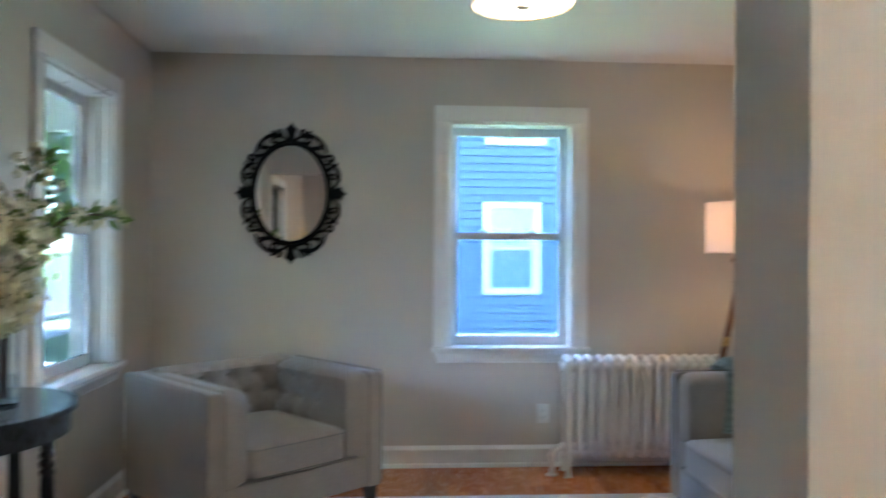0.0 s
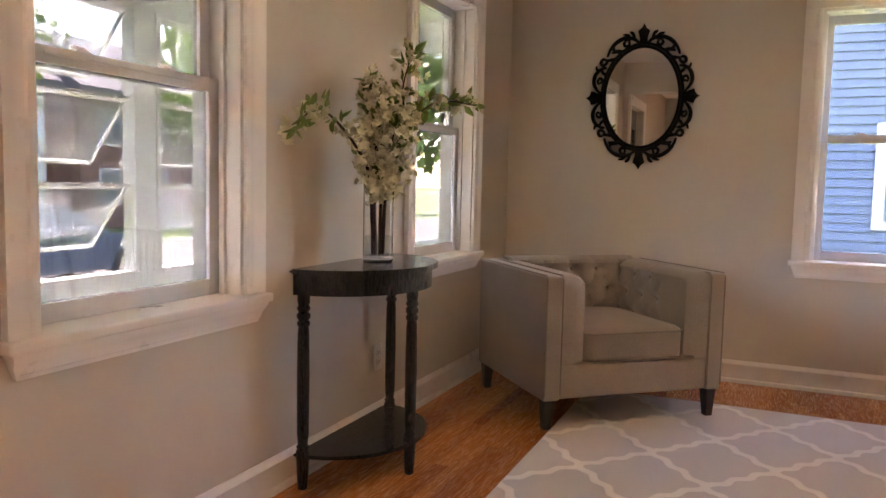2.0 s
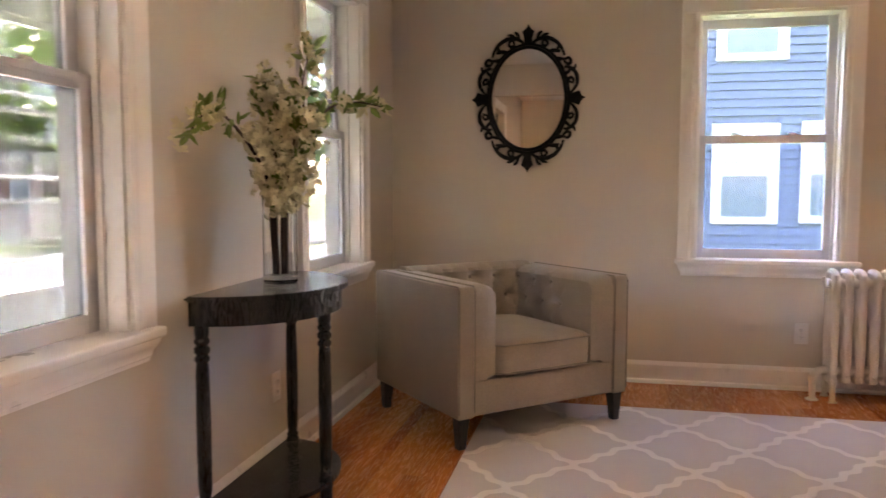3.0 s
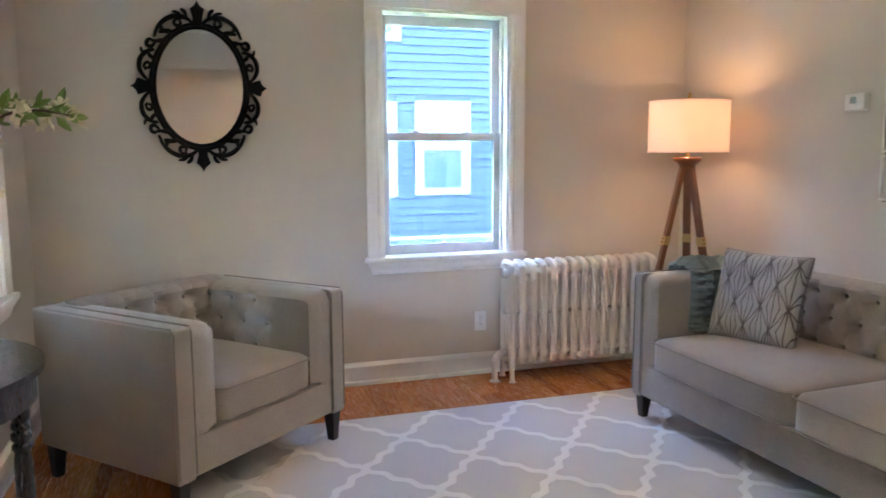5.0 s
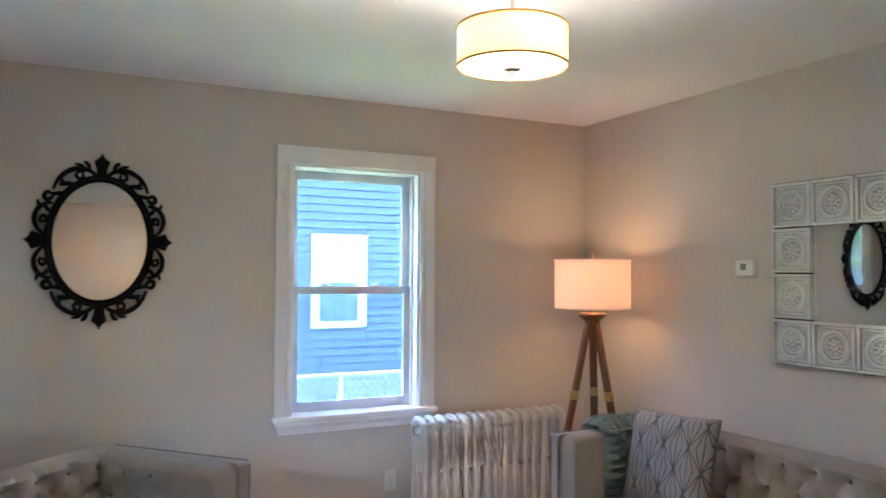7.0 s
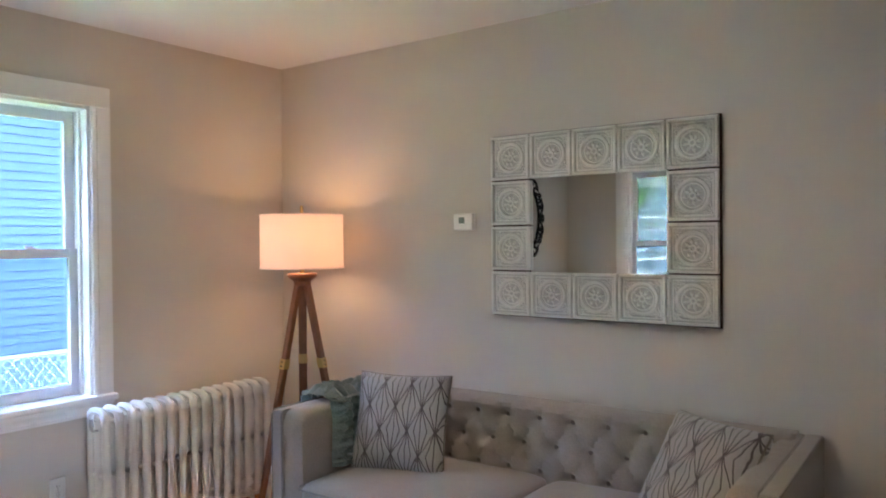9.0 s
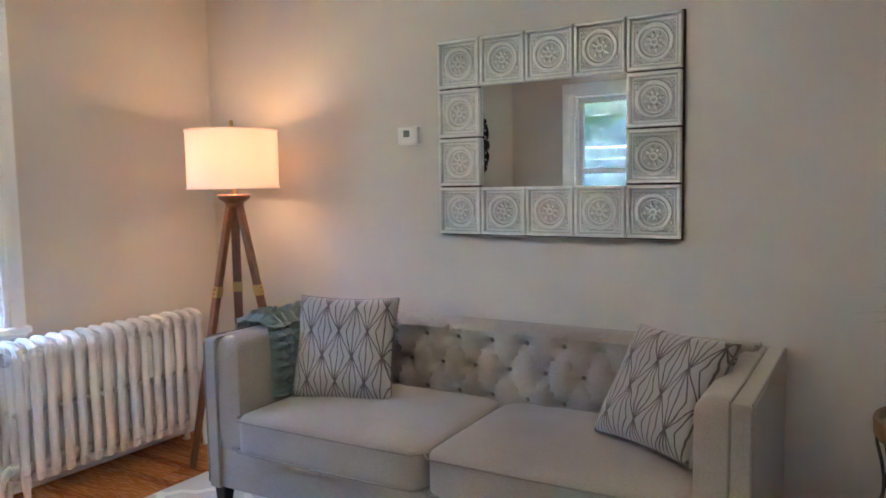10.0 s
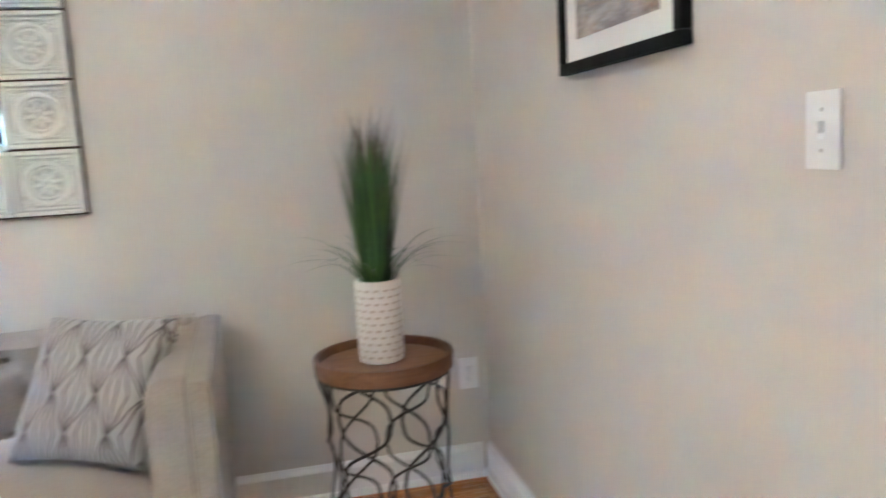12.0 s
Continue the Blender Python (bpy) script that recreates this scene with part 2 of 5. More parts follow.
def shade_material(name, color, glow, strength):
    """Lit fabric shade: lets the bulb's light through."""
    m = Nodes(name, color, 0.9)
    nt = m.nt
    weave = m.noise(m.coord("Object", (1, 1, 1)), 420, 2)
    tl, df, mx = nt.nodes.new("ShaderNodeBsdfTranslucent"), nt.nodes.new("ShaderNodeBsdfDiffuse"), nt.nodes.new("ShaderNodeMixShader")
    tone = m.mix(weave, tuple(c * 0.9 for c in color), color)
    m.put(tl.inputs[0], tone)
    m.put(df.inputs[0], tone)
    mx.inputs[0].default_value = 0.45
    nt.links.new(tl.outputs[0], mx.inputs[1])
    nt.links.new(df.outputs[0], mx.inputs[2])
    em, ad = nt.nodes.new("ShaderNodeEmission"), nt.nodes.new("ShaderNodeAddShader")
    em.inputs[0].default_value, em.inputs[1].default_value = (*glow, 1), strength
    nt.links.new(mx.outputs[0], ad.inputs[0])
    nt.links.new(em.outputs[0], ad.inputs[1])
    nt.links.new(ad.outputs[0], nt.nodes["Material Output"].inputs[0])
    return m.mat


RUG_PX, RUG_PY = 0.468, 0.570
RUGMAT, FANCLOTH, TIN, VASEGLASS = rug_material(), fan_material(), tile_material("distressed_tin_paint", 1.0), vase_glass()
# Darker copy of the tin paint: recess shade put into the colour.
TINSHADED = tile_material("shaded_tin_paint", 0.70)
LAMPSHADE = shade_material("lamp_shade_linen", (0.80, 0.69, 0.60), (1.0, 0.66, 0.47), 0.0012)
DRUMSHADE = shade_material("drum_shade_linen", (0.62, 0.48, 0.29), (1.0, 0.72, 0.38), 0.0008)
DIFFUSER = shade_material("drum_diffuser", (0.85, 0.80, 0.70), (1.0, 0.80, 0.52), 0.009)


# ---- mesh helpers ----
def part(name, bm, material, parent=None, label="", smooth=True):
    me = bpy.data.meshes.new(name)
    bmesh.ops.recalc_face_normals(bm, faces=bm.faces)
    bm.to_mesh(me)
    bm.free()
    me.materials.append(material)
    if smooth:
        me.polygons.foreach_set("use_smooth", [True] * len(me.polygons))
        me.set_sharp_from_angle(angle=radians(38))
    ob = new(name, me)
    ob.parent = parent
    return tagged(ob, label) if label else ob


def thing(name, m, label, category, group="", kind=""):
    ob = new(name)
    ob.empty_display_size = 0.1
    ob.matrix_basis = m
    return tagged(ob, label, category, group, kind)


def box(x0, y0, z0, x1, y1, z1, bevel=0.0, seg=2, bm=None):
    own = bmesh.new()
    bmesh.ops.create_cube(own, size=1)
    for v in own.verts:
        v.co = Vector(((x0 + x1) / 2 + v.co.x * (x1 - x0), (y0 + y1) / 2 + v.co.y * (y1 - y0), (z0 + z1) / 2 + v.co.z * (z1 - z0)))
    if bevel:
        bmesh.ops.bevel(own, geom=own.edges[:], offset=bevel, segments=seg, profile=0.6, affect="EDGES")
    return merge(bm, own) if bm else own


def merge(bm, own, m=None):
    if m is not None:
        own.transform(m)
    me = bpy.data.meshes.new("tmp")
    own.to_mesh(me)
    own.free()
    bm.from_mesh(me)
    bpy.data.meshes.remove(me)
    return bm


def tube(pts, radius, n=8, bm=None, closed=False, flat=1.0, up=None):
    """A tube along points; radius a number or one per point; flat squashes it along up."""
    bm = bm or bmesh.new()
    pts = [Vector(p) for p in pts]
    rad = radius if isinstance(radius, (list, tuple)) else [radius] * len(pts)
    rings, last = [], None
    for i, p in enumerate(pts):
        a = pts[i - 1] if (i or closed) else p
        b = pts[(i + 1) % len(pts)] if (i < len(pts) - 1 or closed) else p
        d = (b - a).normalized()
        if up is not None:
            s = d.cross(Vector(up)).normalized()
        else:
            ref = last if last is not None else (Vector((0, 0, 1)) if abs(d.z) < 0.9 else Vector((1, 0, 0)))
            s = (ref - d * ref.dot(d)).normalized()
            last = s
        w = s.cross(d)
        rings.append([bm.verts.new(p + s * rad[i] * math.cos(t) + w * rad[i] * flat * math.sin(t)) for t in [k * math.tau / n for k in range(n)]])
    for i in range(len(rings) - (0 if closed else 1)):
        r, q = rings[i], rings[(i + 1) % len(rings)]
        for k in range(n):
            bm.faces.new((r[k], r[(k + 1) % n], q[(k + 1) % n], q[k]))
    if not closed:
        bm.faces.new(rings[0])
        bm.faces.new(rings[-1][::-1])
    return bm


def lathe(profile, n=32, bm=None, at=(0, 0, 0)):
    """Turns (radius, z) pairs round z; the ends are closed."""
    bm = bm or bmesh.new()
    rings = [[bm.verts.new((at[0] + r * math.cos(k * math.tau / n), at[1] + r * math.sin(k * math.tau / n), at[2] + z)) for k in range(n)] for r, z in profile]
    for r, q in zip(rings, rings[1:]):
        for k in range(n):
            bm.faces.new((r[k], r[(k + 1) % n], q[(k + 1) % n], q[k]))
    bm.faces.new(rings[0][::-1])
    bm.faces.new(rings[-1])
    return bm


def extrude_profile(prof, length, bm=None, m=None):
    """A moulding: closed profile of (y, z) swept along x from 0 to length."""
    own = bmesh.new()
    a = [own.verts.new((0, y, z)) for y, z in prof]
    b = [own.verts.new((length, y, z)) for y, z in prof]
    for k in range(len(prof)):
        own.faces.new((a[k], a[(k + 1) % len(prof)], b[(k + 1) % len(prof)], b[k]))
    own.faces.new(a[::-1])
    own.faces.new(b)
    if m is not None:
        own.transform(m)
    return merge(bm, own) if bm else own


def soft_box(w, d, h, k=9.0, puff=0.0, cuts=10, crown=0.0):
    """A stuffed block centred at the origin with rounded edges and a crowned top."""
    bm = bmesh.new()
    bmesh.ops.create_cube(bm, size=2)
    bmesh.ops.subdivide_edges(bm, edges=bm.edges[:], cuts=cuts, use_grid_fill=True)
    for v in bm.verts:
        c = v.co
        big = max(abs(c.x), abs(c.y), abs(c.z))
        nrm = (abs(c.x) ** k + abs(c.y) ** k + abs(c.z) ** k) ** (1 / k)
        c = c * (big / nrm)
        bulge = (1 - c.x ** 2) * (1 - c.y ** 2)
        z = c.z * (h / 2) + (puff * bulge * (1 if c.z > 0 else -0.3) * abs(c.z))
        z += crown * (1 - c.x ** 2) * abs(c.z) if c.z > 0 else 0
        v.co = Vector((c.x * (w / 2 + 0.4 * puff * (1 - c.y ** 2) * 0.3), c.y * (d / 2 + puff * 0.25 * (1 - c.x ** 2)), z))
    return bm


def arc(cx, cy, r, a0, a1, n):
    return [(cx + r * math.cos(radians(a0 + (a1 - a0) * k / n)), cy + r * math.sin(radians(a0 + (a1 - a0) * k / n))) for k in range(n + 1)]


# ---- structure ----
XE, YS, H = 3.675, -3.84, 2.45        # room: west wall at x 0, north wall at y 0
YB = -7.2                              # back wall of the hall
OPEN_X0, OPEN_X1, OPEN_Z = 0.06, 1.745, 2.12
WIN_Z0, WIN_Z1 = 0.715, 2.07
N_WIN = (1.75, 2.505)
W_WINS = ((-3.36, -2.61), (-1.37, -0.61))
DOOR_Y = (-5.20, -4.28)


def wall_any(name, _, t0, t1, a0, a1, holes, mat, label, swap, z0=0.0, z1=None):
    z1 = H + 0.1 if z1 is None else z1
    cuts = sorted({a0, a1, *[h[0] for h in holes], *[h[1] for h in holes]})
    levels = sorted({z0, z1, *[h[2] for h in holes], *[h[3] for h in holes]})
    bm = bmesh.new()
    solid = lambda i, j: 0 <= i < len(cuts) - 1 and 0 <= j < len(levels) - 1 and not any(
        h[0] <= (cuts[i] + cuts[i + 1]) / 2 <= h[1] and h[2] <= (levels[j] + levels[j + 1]) / 2 <= h[3] for h in holes)
    vs = {}

    def vert(i, j, t):
        key = (i, j, t)
        if key not in vs:
            a, z = cuts[i], levels[j]
            vs[key] = bm.verts.new((t, a, z) if swap else (a, t, z))
        return vs[key]

    for i in range(len(cuts) - 1):
        for j in range(len(levels) - 1):
            if not solid(i, j):
                continue
            for t in (t0, t1):
                bm.faces.new([vert(p, q, t) for p, q in ((i, j), (i + 1, j), (i + 1, j + 1), (i, j + 1))])
            for di, dj, e in ((-1, 0, ((i, j), (i, j + 1))), (1, 0, ((i + 1, j), (i + 1, j + 1))), (0, -1, ((i, j), (i + 1, j))), (0, 1, ((i, j + 1), (i + 1, j + 1)))):
                if not solid(i + di, j + dj):
                    (p, q), (r, s) = e
                    bm.faces.new([vert(p, q, t0), vert(r, s, t0), vert(r, s, t1), vert(p, q, t1)])
    return tagged(part(name, bm, mat, smooth=False), label, "wall", kind="structure")


wall_any("wall_north", None, 0.0, 0.2, -0.2, XE + 0.15, [(*N_WIN, WIN_Z0, WIN_Z1)], WALL, "greige painted wall with one sash window", False)
wall_any("wall_west", None, -0.2, 0.0, YB - 0.1, 0.0, [(*w, WIN_Z0, WIN_Z1) for w in W_WINS] + [(*DOOR_Y, 0.0, 2.06)], WALL, "greige painted wall with two windows to a porch", True)
wall_any("wall_east", None, XE, XE + 0.15, YB - 0.1, 0.0, [], WALL, "greige painted wall behind the sofa", True)
wall_any("wall_south", None, YS - 0.125, YS, 0.0, XE, [(OPEN_X0, OPEN_X1, 0.0, OPEN_Z)], WALL, "greige painted wall with a wide cased opening", False)
wall_any("wall_hall", None, YB - 0.1, YB, 0.0, XE, [], WALL, "plain painted back wall of the hall", False)
tagged(part("ceiling", box(-0.2, YB - 0.1, H, XE + 0.15, 0.2, H + 0.12), CEIL, smooth=False), "flat white painted ceiling", "ceiling", kind="structure")

BASE_PROF = [(0, 0), (0.030, 0), (0.030, 0.012), (0.026, 0.020), (0.017, 0.024), (0.017, 0.098), (0.021, 0.104), (0.018, 0.112), (0.010, 0.118), (0.007, 0.126), (0, 0.126)]


def baseboard(x, y, length, yaw):
    """Starts at x, y and runs along the turned x axis; its back is on the wall."""
    bm = extrude_profile([(-a, b) for a, b in BASE_PROF], length, m=pose(x, y, 0, 0, 0, yaw))
    tagged(part("baseboard", bm, TRIM), "white moulded baseboard with shoe strip", "baseboard", kind="structure")


baseboard(0.031, 0, XE - 0.062, 0)
baseboard(XE, -0.031, -YS - 0.062, -90)
baseboard(0, YS + 0.031, -YS - 0.031, 90)
baseboard(XE - 0.0, YS, XE - OPEN_X1, 180)
baseboard(XE, YS - 0.125, 3.2, -90)
baseboard(OPEN_X1, YS - 0.125, XE - OPEN_X1 - 0.031, 0)


# ---- windows ----
def window(name, m, w, label, upper, lower):
    """A double-hung sash window: local x along the wall, y into the room, z up; the opening starts at x 0."""
    win = thing(name, m, label, "window", kind="structure")
    z0, z1, c = WIN_Z0, WIN_Z1, 0.088
    for nm, a in (("side_casing", -c), ("side_casing", w)):
        prof = [(0, 0), (0, 0.014), (0.010, 0.019), (0.022, 0.019), (0.028, 0.014), (0.060, 0.016), (0.070, 0.023), (0.088, 0.023), (0.088, 0)]
        if a > 0:
            prof = [(c - p, q) for p, q in prof][::-1]
        bm = bmesh.new()
        lo = [bm.verts.new((a + c - p, q, z0 + 0.004)) for p, q in prof]
        hi = [bm.verts.new((a + c - p, q, z1 - 0.001)) for p, q in prof]
        for k in range(len(prof)):
            bm.faces.new((lo[k], lo[(k + 1) % len(prof)], hi[(k + 1) % len(prof)], hi[k]))
        bm.faces.new(lo)
        bm.faces.new(hi[::-1])
        part(nm, bm, TRIM, win)
    part("head_casing", box(-c, 0, z1, w + c, 0.024, z1 + 0.095, 0.004), TRIM, win)
    part("window_sill", box(-c - 0.014, -0.19, z0 - 0.026, w + c + 0.014, 0.046, z0 + 0.003, 0.008, 3), TRIM, win)
    ap = [(0, 0), (0.012, 0), (0.012, 0.010), (0.017, 0.014), (0.018, 0.030), (0.026, 0.040), (0.035, 0.056), (0.035, 0.066), (0, 0.066)]
    bm = extrude_profile(ap, w + 2 * c, m=Matrix.Translation((-c, 0, z0 - 0.026 - 0.066)))
    for v in bm.verts:
        mid = w / 2
        v.co.x = mid + (v.co.x - mid) * (1 - 0.055 * (1 - (v.co.z - (z0 - 0.092)) / 0.066))
    part("apron", bm, TRIM, win)
    for a, b in ((0, 0.014), (w - 0.014, w)):
        part("jamb_liner", box(a, -0.195, z0, b, -0.001, z1), TRIM, win, smooth=False)
        part("stop_bead", box(a + (0.014 if a == 0 else -0.014), -0.075, z0, b + (0.014 if a == 0 else -0.014), -0.058, z1 - 0.014, 0.002), TRIM, win)
    part("head_jamb", box(0.014, -0.195, z1 - 0.014, w - 0.014, -0.001, z1), TRIM, win, smooth=False)
    zm = 1.385
    for nm, y, lo, hi, mat, st, rt, rb in (("lower_sash", -0.100, z0 + 0.004, zm + 0.022, lower, 0.046, 0.042, 0.052), ("upper_sash", -0.135, zm - 0.022, z1 - 0.016, upper, 0.046, 0.05, 0.042)):
        sash = box(0.016, y - 0.015, lo, 0.016 + st, y + 0.015, hi, 0.003)
        box(w - 0.016 - st, y - 0.015, lo, w - 0.016, y + 0.015, hi, 0.003, bm=sash)
        box(0.016 + st, y - 0.014, hi - rt, w - 0.016 - st, y + 0.016, hi, 0.003, bm=sash)
        box(0.016 + st, y - 0.014, lo, w - 0.016 - st, y + 0.014, lo + rb, 0.003, bm=sash)
        s = part(nm, sash, VINYL, win)
        p = part("pane", box(0.016 + st - 0.004, y - 0.003, lo + rb - 0.004, w - 0.016 - st + 0.004, y + 0.003, hi - rt + 0.004), mat, s, smooth=False)
        p.visible_shadow = False
        if nm == "lower_sash":
            part("sash_lip", box(0.10, y + 0.015, hi - 0.022, w - 0.10, y + 0.024, hi - 0.014, 0.002), VINYL, s)
            for q in (w * 0.30, w * 0.70):
                lock = lathe([(0.013, 0), (0.015, 0.004), (0.012, 0.012), (0.004, 0.014)], 14, at=(q, y, hi))
                box(q - 0.024, y - 0.010, hi, q + 0.024, y + 0.010, hi + 0.006, 0.002, bm=lock)
                box(q - 0.003, y - 0.006, hi + 0.008, q + 0.030, y + 0.004, hi + 0.016, 0.002, bm=lock)
                part("sash_lock", lock, VINYL, s)
    return win


window("window_1", pose(N_WIN[1], 0, 0, 0, 0, 180), N_WIN[1] - N_WIN[0], "white double-hung sash window facing a blue house", GLASS, SCREEN)
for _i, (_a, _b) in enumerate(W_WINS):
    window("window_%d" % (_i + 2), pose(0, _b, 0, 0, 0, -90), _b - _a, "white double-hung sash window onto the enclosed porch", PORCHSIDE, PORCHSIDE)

# front door, closed, with four tall lights
door = thing("door_1", pose(-0.10, DOOR_Y[0] + 0.012, 0.004), "dark-stained front door with four tall glass lights, closed", "door", kind="structure")
_w = DOOR_Y[1] - DOOR_Y[0] - 0.024
_bm = box(-0.022, 0, 0, 0.022, _w, 1.38, 0.003)
box(-0.022, 0, 1.82, 0.022, _w, 2.05, 0.003, bm=_bm)
_e = (_w - 0.24) / 4
for _k in range(5):
    _y = 0.12 - 0.035 if _k == 0 else 0.12 + _k * _e - 0.018
    box(-0.022, 0 if _k == 0 else _y, 1.38, 0.022, 0.12 + 0.018 if _k == 0 else (_w if _k == 4 else _y + 0.036), 1.82, 0.002, bm=_bm)
part("door_leaf", _bm, ESPRESSO, door)
for _k in range(4):
    part("pane", box(-0.004, 0.125 + _k * _e, 1.37, 0.004, 0.11 + (_k + 1) * _e, 1.83), GLASS, door, smooth=False).visible_shadow = False
for _k in range(2):
    part("panel", box(0.018, 0.12 + _k * (_w - 0.2) / 2, 0.22, 0.030, _w / 2 - 0.03 + _k * (_w - 0.2) / 2, 1.2, 0.008), ESPRESSO, door)
part("door_handle", tube([(0.022, _w - 0.07, 0.98), (0.06, _w - 0.07, 0.98), (0.065, _w - 0.09, 0.98), (0.065, _w - 0.17, 0.98)], 0.009), NICKEL, door)
for _a, _b in ((DOOR_Y[0] - 0.09, DOOR_Y[0]), (DOOR_Y[1], DOOR_Y[1] + 0.09)):
    tagged(part("trim", box(0, _a, 0, 0.02, _b, 2.06, 0.004), TRIM), "white flat door casing", "trim", kind="structure")
tagged(part("trim", box(0, DOOR_Y[0] - 0.09, 2.06, 0.022, DOOR_Y[1] + 0.09, 2.16, 0.004), TRIM), "white flat door head casing", "trim", kind="structure")


# ---- upholstery ----
def tufted(w, h, nx, nz, thick, deep=0.022, pitch=26, front=0, plain=0.0):
    """A buttoned pad in the xz plane facing -y; returns its mesh and the button places.
    front: the end (-1 or 1) whose upper corner is rounded and whose last stretch, plain metres, has no buttons."""
    dx, dz = w / nx, h / nz
    buttons = []
    for r in range(nz):
        shift = 0.5 if r % 2 else 0.0
        for c in range(nx + (1 if shift else 0)):
            x = -w / 2 + (c + 0.5 - shift) * dx
            if -w / 2 + 0.02 < x < w / 2 - 0.02 and not (front and front * x > w / 2 - plain):
                buttons.append((x, h - (r + 0.62) * dz))
    gx, gz = max(12, int(w * pitch * 2.6)), max(12, int(h * pitch * 2.6))
    bm = bmesh.new()

    def depth(x, z):
        d = 0.0
        best = 9.0
        for bx, bz in buttons:
            q = math.hypot((x - bx) / dx, (z - bz) / dz)
            best = min(best, q)
            ax, az = abs(x - bx) / dx, abs(z - bz) / dz
            if az < 1.02 and ax < 0.55:
                off = abs(ax * 2 - az) / 2
                d = max(d, 0.34 * math.exp(-(off / 0.055) ** 2) * (1 if az < 1 else 0))
        hole = math.exp(-(best / 0.24) ** 2)
        edge = min(1.0, (w / 2 - abs(x)) / 0.016 + 0.35, (h - z) / 0.030 + 0.30, z / 0.02 + 0.3)
        edge = math.sqrt(max(0.0, edge))
        return thick * edge - deep * max(hole, d) * edge

    def rise(x):
        """Share of the full height at x: falls off in a quarter round at the front end."""
        q, rad = w / 2 - front * x, 0.055
        if not front or q >= rad:
            return 1.0
        return 1.0 - (rad - math.sqrt(max(0.0, rad * rad - (rad - q) ** 2))) / h

    rows = []
    for j in range(gz + 1):
        z = h * j / gz
        rows.append([bm.verts.new((x, -depth(x, z), z * rise(x))) for x in [-w / 2 + w * i / gx for i in range(gx + 1)]])
    for j in range(gz):
        for i in range(gx):
            bm.faces.new((rows[j][i], rows[j][i + 1], rows[j + 1][i + 1], rows[j + 1][i]))
    back = [[bm.verts.new((v.co.x, 0.004, v.co.z)) for v in row] for row in (rows[0], rows[-1])]
    for a, b in ((rows[0], back[0]), (rows[-1], back[1])):
        for i in range(gx):
            bm.faces.new((a[i], a[i + 1], b[i + 1], b[i]))
    for i in (0, -1):
        bm.faces.new([r[i] for r in rows] + [back[1][i], back[0][i]])
    bm.faces.new(back[0] + back[1][::-1])
    return bm, [(x, thick - deep * 0.92, z) for x, z in buttons]


def button(parent, m):
    bm = bmesh.new()
    bmesh.ops.create_uvsphere(bm, u_segments=12, v_segments=8, radius=0.0115)
    for v in bm.verts:
        v.co.y *= 0.55
    return part("button", bm, PIPING, parent)


